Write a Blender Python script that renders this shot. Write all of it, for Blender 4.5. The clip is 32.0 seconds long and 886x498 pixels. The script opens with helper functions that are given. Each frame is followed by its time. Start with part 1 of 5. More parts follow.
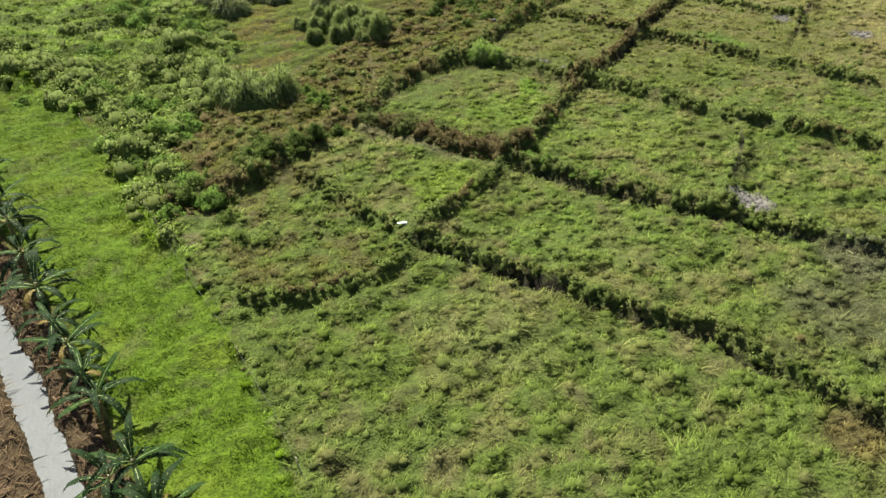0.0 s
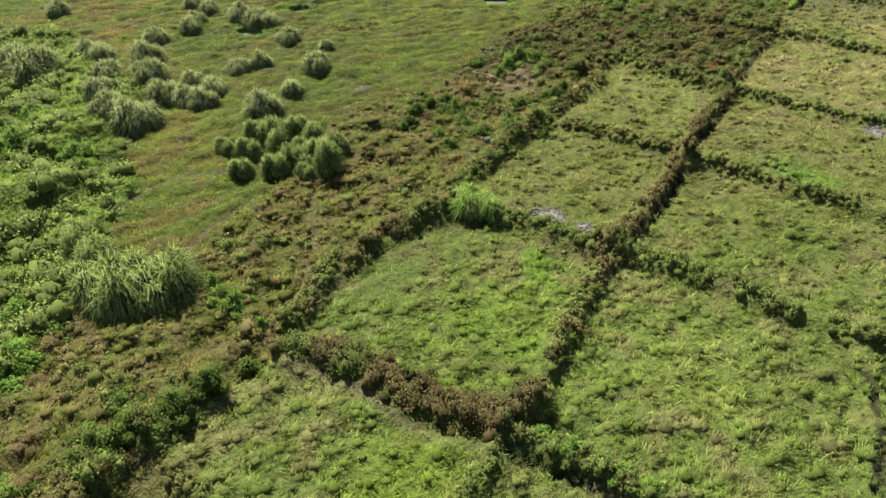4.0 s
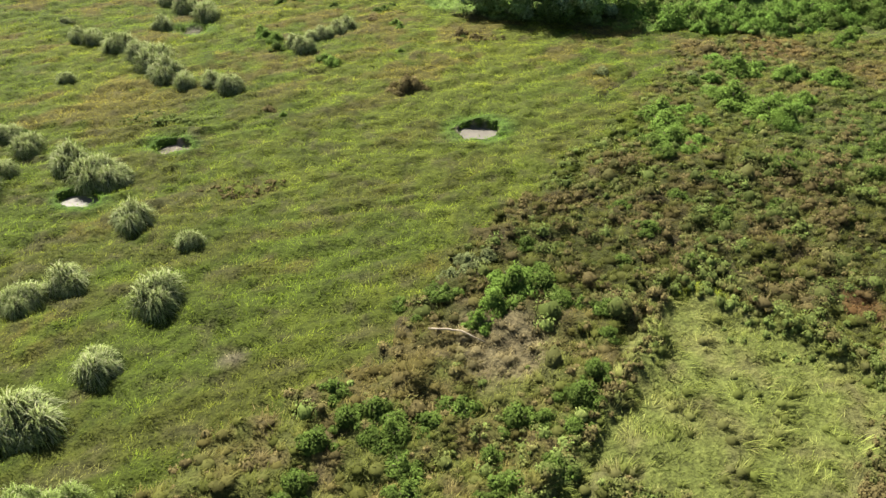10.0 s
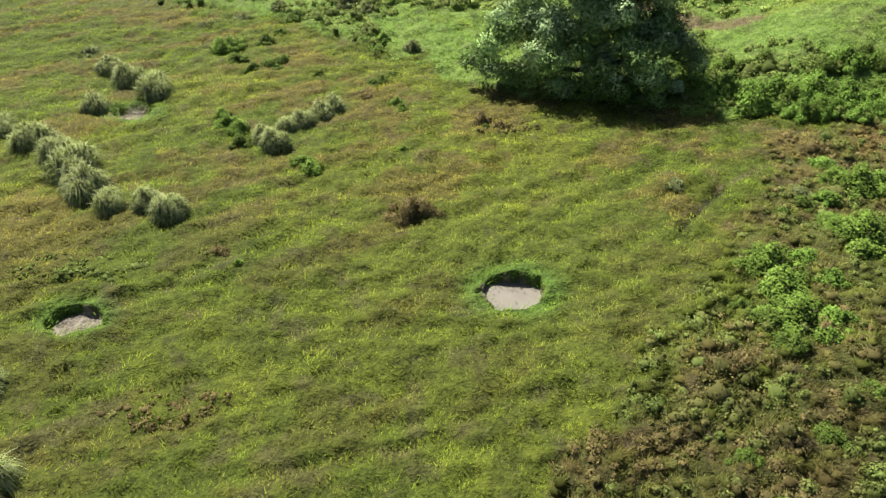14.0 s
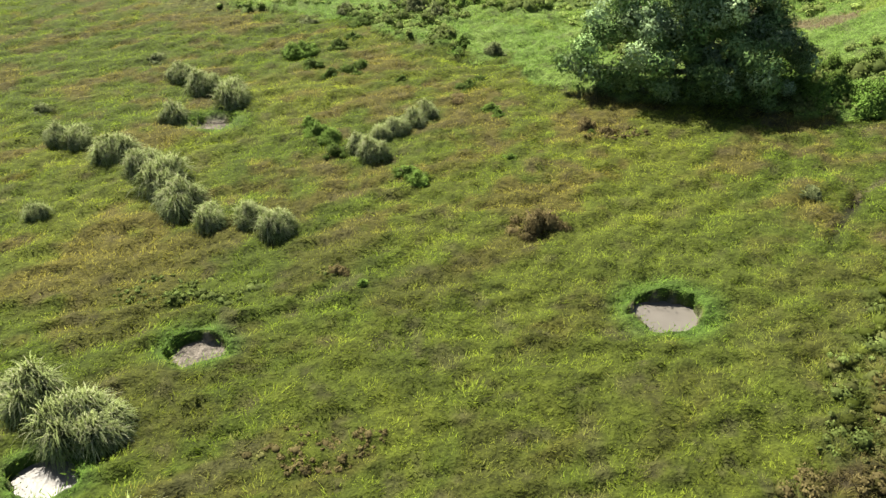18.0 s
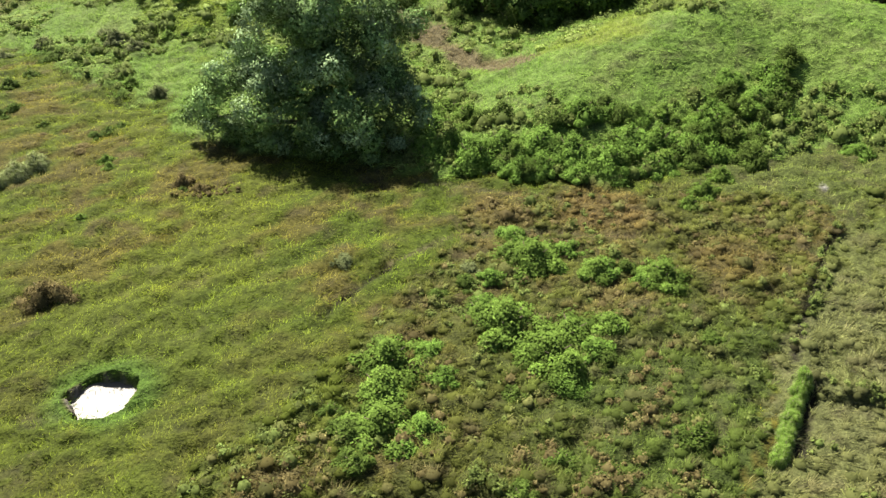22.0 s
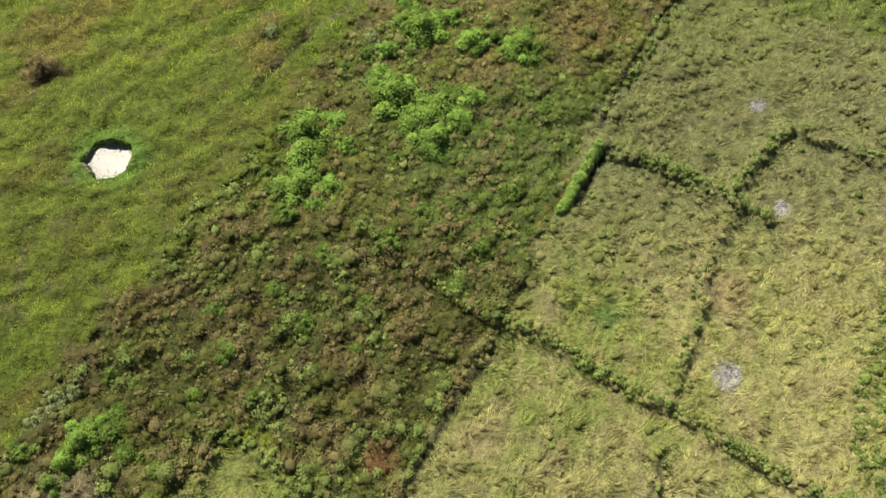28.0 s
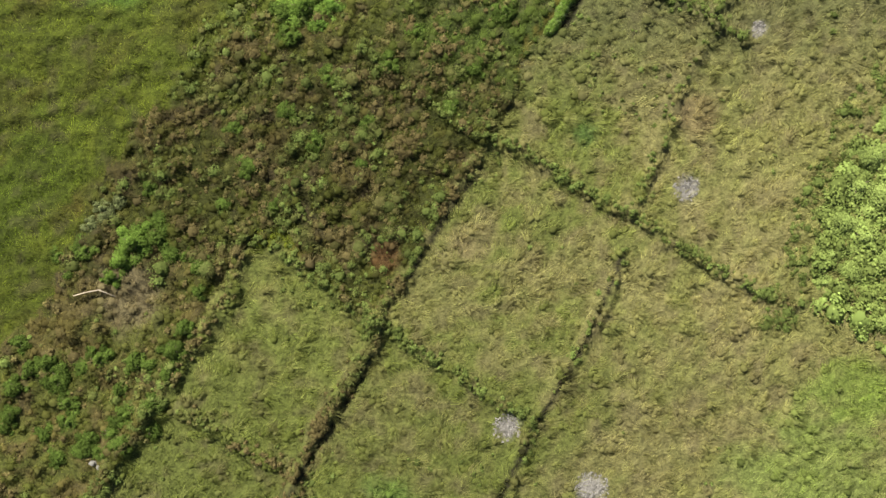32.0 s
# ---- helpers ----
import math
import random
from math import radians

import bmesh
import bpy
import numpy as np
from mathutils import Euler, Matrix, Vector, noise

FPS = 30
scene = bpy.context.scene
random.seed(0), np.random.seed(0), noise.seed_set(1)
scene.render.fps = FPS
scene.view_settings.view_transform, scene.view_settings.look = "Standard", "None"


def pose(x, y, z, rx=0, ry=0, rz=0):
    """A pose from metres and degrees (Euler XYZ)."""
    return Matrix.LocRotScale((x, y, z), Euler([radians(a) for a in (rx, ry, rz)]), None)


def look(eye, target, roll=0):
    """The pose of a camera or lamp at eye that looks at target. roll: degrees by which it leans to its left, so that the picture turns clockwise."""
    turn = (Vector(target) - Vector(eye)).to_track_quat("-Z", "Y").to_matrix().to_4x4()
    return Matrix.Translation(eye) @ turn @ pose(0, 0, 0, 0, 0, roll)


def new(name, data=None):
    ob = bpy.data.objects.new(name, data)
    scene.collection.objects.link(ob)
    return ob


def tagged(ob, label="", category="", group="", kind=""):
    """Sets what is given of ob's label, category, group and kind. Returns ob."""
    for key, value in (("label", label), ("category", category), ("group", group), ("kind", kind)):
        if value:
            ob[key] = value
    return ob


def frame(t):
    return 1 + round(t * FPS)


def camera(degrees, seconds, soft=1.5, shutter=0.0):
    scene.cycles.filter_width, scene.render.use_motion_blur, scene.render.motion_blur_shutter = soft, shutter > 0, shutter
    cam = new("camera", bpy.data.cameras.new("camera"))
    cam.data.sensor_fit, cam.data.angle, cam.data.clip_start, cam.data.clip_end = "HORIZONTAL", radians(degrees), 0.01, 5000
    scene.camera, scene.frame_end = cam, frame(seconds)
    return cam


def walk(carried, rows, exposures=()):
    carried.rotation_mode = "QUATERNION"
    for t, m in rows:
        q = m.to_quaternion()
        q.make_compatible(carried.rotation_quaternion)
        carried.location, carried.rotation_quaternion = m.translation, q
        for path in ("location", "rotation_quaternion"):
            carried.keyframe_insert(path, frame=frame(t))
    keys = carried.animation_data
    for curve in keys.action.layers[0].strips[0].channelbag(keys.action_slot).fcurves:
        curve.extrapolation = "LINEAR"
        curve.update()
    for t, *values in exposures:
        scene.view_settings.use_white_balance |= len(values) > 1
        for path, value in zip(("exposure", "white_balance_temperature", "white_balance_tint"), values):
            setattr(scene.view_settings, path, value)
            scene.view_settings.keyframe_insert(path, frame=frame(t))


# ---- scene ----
EXPO = 1.14
cam = camera(60.00, 32.0, soft=1.5, shutter=0.12)

# seconds, x, y, z, tilt up from straight down, roll, heading
PATH = [
    (0, 0.00, 0.00, 25.00, 54.34, -0.65, 0.00),
    (0.5, 0.23, 1.70, 24.94, 54.38, -0.91, 0.17),
    (1, 0.40, 3.83, 24.85, 54.40, -1.03, 0.22),
    (1.5, 0.51, 6.42, 24.82, 54.42, -1.09, 0.15),
    (2, 0.66, 9.33, 24.90, 54.40, -1.12, 0.05),
    (2.5, 0.90, 12.60, 24.93, 54.41, -1.13, 0.03),
    (3, 1.17, 16.05, 25.02, 54.42, -1.12, 0.01),
    (3.5, 1.42, 19.69, 25.03, 54.48, -1.10, -0.07),
    (4, 1.77, 23.26, 25.20, 54.41, -1.06, -0.06),
    (4.5, 2.12, 25.89, 25.31, 54.32, -1.02, -0.05),
    (6.5, 3.05, 32.85, 24.98, 54.28, -0.90, -0.42),
    (7, 3.25, 35.35, 24.84, 54.21, -0.81, -0.48),
    (7.5, 3.50, 38.20, 24.71, 54.19, -0.81, -0.48),
    (8, 3.69, 41.40, 24.56, 54.16, -0.72, -0.56),
    (8.5, 3.86, 44.83, 24.36, 54.16, -0.56, -0.69),
    (9, 4.13, 48.56, 24.16, 54.09, -0.52, -0.74),
    (9.5, 4.42, 52.41, 23.94, 54.04, -0.38, -0.81),
    (10, 4.67, 56.08, 23.67, 54.15, -0.39, -0.91),
    (10.5, 4.99, 60.17, 23.43, 54.10, -0.32, -0.89),
    (11, 5.16, 64.26, 23.44, 53.96, -0.28, -1.02),
    (11.5, 5.53, 67.94, 23.51, 53.88, -0.35, -0.98),
    (12, 6.04, 70.45, 23.37, 54.15, -0.26, -0.88),
    (12.5, 6.25, 72.15, 23.25, 54.26, -0.14, -0.97),
    (13, 6.04, 73.16, 23.18, 54.26, -0.17, -0.91),
    (13.5, 5.32, 73.86, 22.93, 54.30, -0.26, -0.83),
    (14, 4.09, 74.37, 22.70, 54.25, -0.29, -0.83),
    (14.5, 2.45, 74.82, 22.40, 54.25, -0.30, -0.85),
    (15, 0.47, 75.32, 22.22, 54.08, -0.19, -0.93),
    (15.5, -1.68, 75.83, 21.96, 53.97, -0.30, -0.87),
    (17.5, -3.83, 76.89, 21.42, 54.46, -0.95, -0.74),
    (18, -2.25, 77.13, 21.54, 54.65, -0.94, -0.81),
    (18.5, -0.32, 77.39, 21.71, 54.70, -0.79, -1.13),
    (19, 1.95, 77.64, 22.05, 54.60, -0.57, -1.52),
    (19.5, 4.54, 77.87, 22.50, 54.43, -0.26, -2.04),
    (20, 7.46, 78.00, 23.09, 54.17, 0.02, -2.48),
    (20.5, 10.74, 78.12, 23.62, 53.92, 0.18, -2.77),
    (21, 14.40, 78.21, 24.14, 53.69, 0.28, -2.83),
    (21.5, 18.38, 78.35, 24.49, 53.58, 0.29, -2.66),
    (22, 21.86, 78.54, 25.54, 53.24, 0.22, -2.41),
    (22.5, 24.91, 79.04, 27.80, 51.91, -0.38, -1.32),
    (23, 25.88, 78.89, 28.88, 52.46, 0.23, -2.19),
    (23.5, 26.42, 78.78, 29.86, 52.98, 0.54, -2.68),
    (24, 26.64, 78.48, 30.98, 53.49, 0.59, -2.88),
    (24.5, 26.83, 78.14, 32.59, 54.30, 0.72, -3.07),
    (26.5, 27.33, 77.88, 38.74, 42.43, 0.78, -3.29),
    (27, 27.54, 77.86, 40.26, 35.59, 0.88, -3.18),
    (27.5, 27.71, 78.83, 42.32, 27.49, 1.04, -3.38),
    (28, 27.86, 79.92, 44.33, 19.40, 1.14, -3.55),
    (28.5, 28.06, 80.86, 46.27, 11.62, 1.06, -3.54),
    (29, 28.21, 81.13, 48.05, 4.62, 0.89, -3.29),
    (29.5, 28.29, 81.01, 49.50, -0.16, 0.68, -2.99),
    (30, 28.41, 82.10, 50.48, -1.29, 0.43, -2.77),
    (30.5, 28.46, 82.37, 50.83, -1.25, 0.23, -2.56),
    (31, 28.56, 82.77, 50.99, -1.02, 0.07, -2.41),
    (31.5, 28.65, 83.48, 51.00, -0.92, -0.06, -2.29),
    (32, 28.69, 84.32, 50.95, -0.75, -0.19, -2.19),
]
walk(cam, [(t, pose(x, y, z, a, 0, c) @ pose(0, 0, 0, 0, 0, b)) for t, x, y, z, a, b, c in PATH],
     exposures=[(0, EXPO + 0.03), (4, EXPO + 0.12), (6.5, EXPO + 0.2), (10, EXPO + 0.32), (14, EXPO + 0.25), (18, EXPO + 0.22), (21, EXPO + 0.25), (24, EXPO + 0.4), (26.5, EXPO + 0.25), (28, EXPO + 0.12), (29.5, EXPO - 0.1), (32, EXPO - 0.2)])

# ---- light ----
SUN_AZ = math.atan2(-0.47, 0.88)      # turned from +y towards -x
SUN_EL = radians(52)
world = bpy.data.worlds.new("sky")
scene.world = world
world.use_nodes = True
wn = world.node_tree.nodes
sky = wn.new("ShaderNodeTexSky")
sky.sky_type = "NISHITA"
sky.sun_disc = False
sky.sun_elevation = SUN_EL
sky.sun_rotation = SUN_AZ
sky.air_density, sky.dust_density = 1.0, 2.0
world.node_tree.links.new(sky.outputs["Color"], wn["Background"].inputs["Color"])
wn["Background"].inputs["Strength"].default_value = 0.042
sun = new("sun", bpy.data.lights.new("sun", "SUN"))
sun.data.energy = 5.0
sun.data.angle = radians(0.53)
sun.data.color = (1.0, 0.95, 0.82)
to_sun = Vector((math.sin(SUN_AZ) * math.cos(SUN_EL), math.cos(SUN_AZ) * math.cos(SUN_EL), math.sin(SUN_EL)))
sun.matrix_world = look(to_sun * 200 + Vector((20, 90, 0)), (20, 90, 0))

# ---- numbers: smooth noise, distances, areas ----
rng = np.random.default_rng(7)
TABLE = rng.random((64, 256, 256))


def vnoise(x, y, size, seed):
    """Smooth noise from 0 to 1 over the plan, with features of the given size in metres."""
    u, v = np.asarray(x, float) / size + seed * 17.3, np.asarray(y, float) / size + seed * 5.7
    i, j = np.floor(u).astype(int), np.floor(v).astype(int)
    fu, fv = u - i, v - j
    fu, fv = fu * fu * (3 - 2 * fu), fv * fv * (3 - 2 * fv)
    t = TABLE[seed % 64]
    a, b = t[i % 256, j % 256], t[(i + 1) % 256, j % 256]
    c, d = t[i % 256, (j + 1) % 256], t[(i + 1) % 256, (j + 1) % 256]
    return (a * (1 - fu) + b * fu) * (1 - fv) + (c * (1 - fu) + d * fu) * fv


def fbm(x, y, size, seed, steps=3):
    out, total = 0.0, 0.0
    for k in range(steps):
        out = out + vnoise(x, y, size / 2**k, seed + k) * 0.5**k
        total += 0.5**k
    return out / total


def line_distance(x, y, pts):
    best = np.full(np.shape(x), 1e9)
    for (ax, ay), (bx, by) in zip(pts[:-1], pts[1:]):
        dx, dy = bx - ax, by - ay
        t = np.clip(((x - ax) * dx + (y - ay) * dy) / (dx * dx + dy * dy), 0, 1)
        best = np.minimum(best, np.hypot(x - ax - t * dx, y - ay - t * dy))
    return best


def inside(x, y, pts):
    odd = np.zeros(np.shape(x), bool)
    for (ax, ay), (bx, by) in zip(pts, pts[1:] + pts[:1]):
        if ay == by:
            continue
        cross = ((ay > y) != (by > y)) & (x < (bx - ax) * (y - ay) / (by - ay) + ax)
        odd ^= cross
    return odd


def smooth(a, lo, hi):
    t = np.clip((a - lo) / (hi - lo), 0, 1)
    return t * t * (3 - 2 * t)


def along(pts, step):
    """Points every step metres along a line."""
    out = []
    for (ax, ay), (bx, by) in zip(pts[:-1], pts[1:]):
        n = max(1, round(math.hypot(bx - ax, by - ay) / step))
        out += [(ax + (bx - ax) * k / n, ay + (by - ay) * k / n) for k in range(n)]
    return out + [pts[-1]]


# ---- the plan ----
PADDY_LAND = [(-4, 2), (-5.4, 18), (-10.6, 27.6), (-14.4, 34), (-15.2, 38), (-10.5, 44.6), (-5.7, 50.2), (-4.2, 56.6), (2, 62.5), (5.5, 69), (8.4, 73.3),
              (14.6, 83.5), (18, 83.9), (23.7, 79.2), (31.5, 90.6), (36.4, 97.5), (39.5, 103), (46.3, 114), (50, 112.5),
              (62, 108), (120, 88), (120, 2)]
SCRUB_LAND = [(-10.5, 44.8), (-5.7, 50.2), (-4.2, 56.6), (2, 62.5), (5.5, 69), (8.4, 73.3), (14.6, 83.5), (18, 83.9),
              (23.7, 79.2), (31.5, 90.6), (39.5, 103), (46.3, 114), (40, 118.5), (30, 118.5), (24, 116), (19.5, 106),
              (13, 96.2), (5, 87), (2, 80), (-4, 75), (-8, 70), (-8, 64), (-11, 58), (-16.5, 54.5), (-18.5, 48), (-16.5, 38.5)]
WEEDY_PADDY = [(-2.1, 36.5), (-5.2, 38.8), (-10.5, 44.6), (-14, 39), (-10.3, 30.6), (-4.3, 31.7), (-2.2, 34.9)]
CREEPER_LAND = [(-14.2, 34), (-14.6, 36.5), (-16.5, 39.0), (-18.5, 47), (-17, 54.5), (-18, 60), (-18.4, 64.4), (-20.2, 69), (-20, 75), (-25.5, 84), (-32, 94), (-45, 98), (-70, 98), (-70, 72), (-30, 56),
                (-20.5, 43)]
LANE_LAND = [(-13, 12), (-2, 12), (-5.5, 19), (-10.3, 27.6), (-15, 35), (-20, 42.5), (-28.4, 54), (-70, 95), (-70, 80),
             (-32, 42), (-21, 30), (-12, 18.5)]
CANAL = [(-11.5, 14), (-14.9, 18.9), (-18.4, 23.9), (-21.9, 28.4), (-32, 41), (-70, 86)]
STRAW_LAND = [(-16.3, 12), (-12.3, 12), (-19.2, 22), (-23.5, 28), (-75, 86), (-110, 60), (-40, 12)]
# crest of the mound: x, y, height, reach
MOUND = [(29.5, 125.5, 0.7, 6), (32.5, 128, 1.9, 8), (37, 132.5, 3.9, 11), (42, 135.5, 4.8, 13), (47, 138, 5.2, 14), (55, 137.5, 4.9, 15), (63, 132, 4.0, 14), (74, 127, 3.2, 13),
         (90, 120, 2.5, 12)]
MOUND_LAND = [(20, 122), (29.7, 119.5), (38.6, 121), (46.5, 124), (56, 122), (75, 118), (110, 110), (110, 175), (-60, 190),
              (-30, 150), (-8, 140), (4, 130), (6, 127)]
# x, y, radius, depth
HOLES = [(7.7, 102.5, 1.45, 0.95), (-12.2, 101.0, 1.05, 0.5), (-16.1, 94.7, 1.0, 0.95), (-16.3, 122.3, 1.25, 0.6)]
MUD = [(18.6, 39.3, 1.6), (8.0, 61.5, 1.3), (10.1, 60.4, 0.6), (32.4, 71.6, 1.05), (37.9, 67.3, 1.2), (45.0, 87.0, 0.95),
       (50.0, 104.7, 0.6), (50.2, 97.3, 0.6), (47.3, 118.2, 0.35)]

# dry ground between the big tree and the mound
DRY_STRIP = [(20.6, 149.4), (22.6, 146.2), (25.6, 141.2), (29.2, 136.8)]
# patches of other growth: x, y, radius, colour, strength
PATCHES = [(20.5, 29.0, 4.2, (0.115, 0.12, 0.06), 0.75), (22.5, 33.6, 2.6, (0.13, 0.13, 0.08), 0.7), (15.6, 26.2, 1.8, (0.10, 0.10, 0.045), 0.6), (16.9, 21.2, 1.6, (0.16, 0.12, 0.05), 0.8),
           (24.9, 65.0, 2.2, (0.13, 0.25, 0.02), 0.8), (7.0, 57.0, 1.9, (0.13, 0.24, 0.025), 0.7), (30.7, 84.2, 1.7, (0.29, 0.22, 0.12), 0.5), (33.0, 116.2, 3.2, (0.19, 0.13, 0.05), 0.7), (26.8, 116.6, 2.6, (0.18, 0.13, 0.05), 0.6), (39.0, 111.0, 2.6, (0.18, 0.125, 0.05), 0.6), (24.4, 67.0, 2.0, (0.12, 0.20, 0.04), 0.7),
           (38.4, 91.0, 1.1, (0.09, 0.17, 0.04), 0.7), (24.7, 83.4, 1.2, (0.17, 0.09, 0.04), 0.8), (45.9, 92.0, 1.6, (0.26, 0.19, 0.10), 0.6), (53.0, 67.4, 6.5, (0.20, 0.29, 0.06), 0.6),
           (55.5, 72.8, 3.0, (0.19, 0.28, 0.045), 0.7), (-4.2, 80.8, 1.0, (0.24, 0.20, 0.14), 0.7), (7.5, 81.6, 3.0, (0.22, 0.175, 0.10), 0.75),
           (6, 152, 12, (0.215, 0.285, 0.03), 0.8), (-4, 167, 17, (0.20, 0.28, 0.035), 0.8), (-17, 160, 9, (0.16, 0.13, 0.06), 0.85), (-22, 150, 7, (0.16, 0.15, 0.05), 0.7), (36.5, 136.5, 4.5, (0.235, 0.28, 0.045), 0.75),
           (41, 139.5, 4.5, (0.225, 0.28, 0.05), 0.7), (12, 104, 10, (0.098, 0.135, 0.018), 0.6),
           (0.2, 42.0, 3.8, (0.165, 0.245, 0.03), 0.65), (5.2, 53, 4.2, (0.15, 0.24, 0.03), 0.6), (13, 47.5, 4.5, (0.19, 0.25, 0.05), 0.5), (9, 36, 6, (0.14, 0.22, 0.04), 0.45), (2, 28, 4, (0.19, 0.22, 0.07), 0.5)]

# name, line, half width, height, weeds a metre, weed size, brownness
BUNDS = [  # first paddies
    ("curved_bund", [(-2.2, 35.4), (-2.6, 33.4), (-4.3, 31.9), (-6.5, 30.9), (-10.3, 30.6)], 0.7, 0.30, 5, 0.38, 0.55),
    ("edge_bund", [(-2.1, 36.5), (-4.8, 38.2), (-5.6, 39.7), (-8.0, 41.8), (-10.6, 44.7)], 0.6, 0.30, 5, 0.36, 0.35),
    ("edge_bund", [(-1.8, 36.9), (0.6, 39.0), (3.6, 43.5)], 0.55, 0.35, 5, 0.36, 0.3),
    ("long_bund", [(-1.4, 36.2), (1.4, 34.4), (3.5, 33.0), (6.3, 31.3), (9, 29.6), (11.6, 28.6), (13.4, 27.3), (14.7, 25.7),
                   (20, 21)], 0.6, 0.4, 6, 0.4, 0.15),
    ("bare_bund", [(-5.5, 49.3), (-4.2, 48.7), (-2, 47.6), (-0.4, 45.9), (1.5, 44.5), (3.7, 44.2)], 0.35, 0.25, 0.6, 0.2, 0.3),
    ("tall_weedy_bund", [(-5.4, 50.2), (-3, 49.4), (-1, 48.2), (0.8, 46.6), (2.6, 45.9), (4.0, 45.6), (5.2, 46.6)], 1.0, 0.45, 14, 0.66, 0.56),
]
BUNDS += [  # paddies beside the scrub
    ("overgrown_bank", [(-16.4, 40.2), (-14.4, 40.6), (-12.8, 42.4), (-10.9, 45.0), (-9.2, 47.8)], 1.2, 0.3, 7, 0.6, 0.5),
    ("long_bund", [(4.4, 44.6), (7.9, 42.9), (11.1, 40.8), (14.2, 39.1), (16.9, 37.8), (20, 36.2), (23.7, 34.6), (31, 31)], 0.7, 0.45, 8, 0.48, 0.15),
    ("weedy_bund", [(5.4, 45.9), (6.2, 48.6), (8.4, 52.6), (10.2, 56.3), (11.8, 58.3)], 0.7, 0.4, 7, 0.46, 0.55),
    ("weedy_bund", [(-6.1, 52.0), (-4.2, 56.6), (-1.6, 59.8), (2.0, 62.4)], 0.8, 0.35, 7, 0.46, 0.6),
    ("hedge_bund", [(2.7, 62.8), (5.1, 61.5), (7.6, 60.0), (10.0, 58.1)], 0.65, 0.4, 8, 0.45, 0.15),
    ("weedy_bund", [(11.7, 57.8), (14.4, 56.1), (18.4, 52.8), (20.8, 51.0), (26, 48.5), (33, 44)], 0.7, 0.4, 8, 0.48, 0.3),
    ("grassy_bund", [(21.6, 50.0), (19.9, 45.0), (17.8, 41.0), (16.9, 38.3)], 0.55, 0.35, 0.8, 0.3, 0.1),
]
BUNDS += [  # main bund
    ("spine_bund", [(10.4, 57.6), (11.9, 59.1), (14.5, 62.5), (17.9, 68.0)], 0.7, 0.45, 7, 0.44, 0.8),
    ("spine_bund", [(18.1, 68.3), (19.3, 71.1), (21.3, 74.3), (23.5, 77.2), (24.2, 79.6)], 0.6, 0.4, 8, 0.4, 0.5),
    ("spine_bund", [(24.2, 79.8), (26.6, 82.6), (28.2, 85.2), (29.4, 87.4), (31.6, 90.2)], 0.5, 0.22, 6, 0.36, 0.35),
    ("cross_bund", [(17.9, 68), (20.9, 66.5), (22.6, 64.8), (25, 62.9), (34, 56.5)], 0.6, 0.35, 6, 0.42, 0.35),
    ("cross_bund", [(10.8, 73.8), (13.8, 71.9), (16.6, 70.1), (18.3, 69.4)], 0.7, 0.35, 7, 0.42, 0.8),
    ("cross_bund", [(24.0, 79.4), (26, 77.6), (28.9, 75.6), (31.5, 73.6), (34.1, 72.4)], 0.5, 0.3, 5, 0.36, 0.2),
]
BUNDS += [  # far paddies
    ("cross_bund", [(14.6, 85.5), (17.0, 84.6), (20, 82.6), (23.7, 79.2)], 0.6, 0.3, 6, 0.4, 0.45),
    ("edge_bund", [(1.7, 62.6), (3.9, 66.9), (5.5, 69.1), (8.4, 73.3)], 0.8, 0.3, 5, 0.44, 0.5),
    ("edge_bund", [(8.4, 73.3), (9.8, 74.8), (12.1, 78.3), (14.1, 81), (15.4, 84)], 0.6, 0.3, 4.5, 0.38, 0.7),
    ("cross_bund", [(23.8, 97.2), (27.5, 94), (31.4, 91), (34, 90.1), (36.9, 88.1), (39.1, 86.6), (41, 85.7)], 0.5, 0.3, 5, 0.34, 0.25),
    ("cross_bund", [(41, 85.7), (43.2, 84.2), (46.1, 82), (48.7, 80.5), (52, 79)], 0.5, 0.3, 6, 0.36, 0.3),
    ("low_bund", [(40.5, 83.5), (40.3, 82), (38.9, 79), (36.9, 75.7), (34.5, 72.5), (32.6, 68)], 0.45, 0.3, 2.5, 0.32, 0.2),
]
BUNDS += [  # far edges
    ("low_bund", [(47.2, 97.5), (44.7, 93.7), (43.1, 89.6), (41.6, 86.2)], 0.5, 0.25, 2, 0.32, 0.1),
    ("field_edge", [(46.3, 114), (42.4, 108.6), (39.6, 103.6), (38.9, 102)], 0.5, 0.12, 2.6, 0.32, 0.35),
    ("cross_bund", [(39.4, 102), (41.4, 101.2), (43.8, 100.1), (46.8, 98.4), (49, 96.8)], 0.6, 0.3, 7, 0.38, 0.15),
    ("cross_bund", [(47, 98.6), (49.4, 101), (51.6, 103), (56, 101), (62, 96)], 0.5, 0.3, 3, 0.36, 0.15)
]
TRAILS = [([(-5.5, 49.3), (-4.2, 48.7), (-2, 47.6), (-0.4, 45.9), (1.5, 44.5), (3.7, 44.2)], 0.26), ([(-5.8, 54.1), (-5.5, 59.4), (-6.4, 64.5)], 0.16), ([(-18.1, 63.5), (-17.3, 65.6), (-15.4, 67.4), (-12.4, 67.8)], 0.2),
          ([(-12.8, 59.0), (-11.9, 61.4), (-10.0, 64.1)], 0.16), ([(20.3, 111.5), (23.7, 113.8), (29.3, 114.1), (36.2, 113.3)], 0.14), ([(22.3, 119.7), (28.8, 118.1), (34.3, 116.7)], 0.16)]
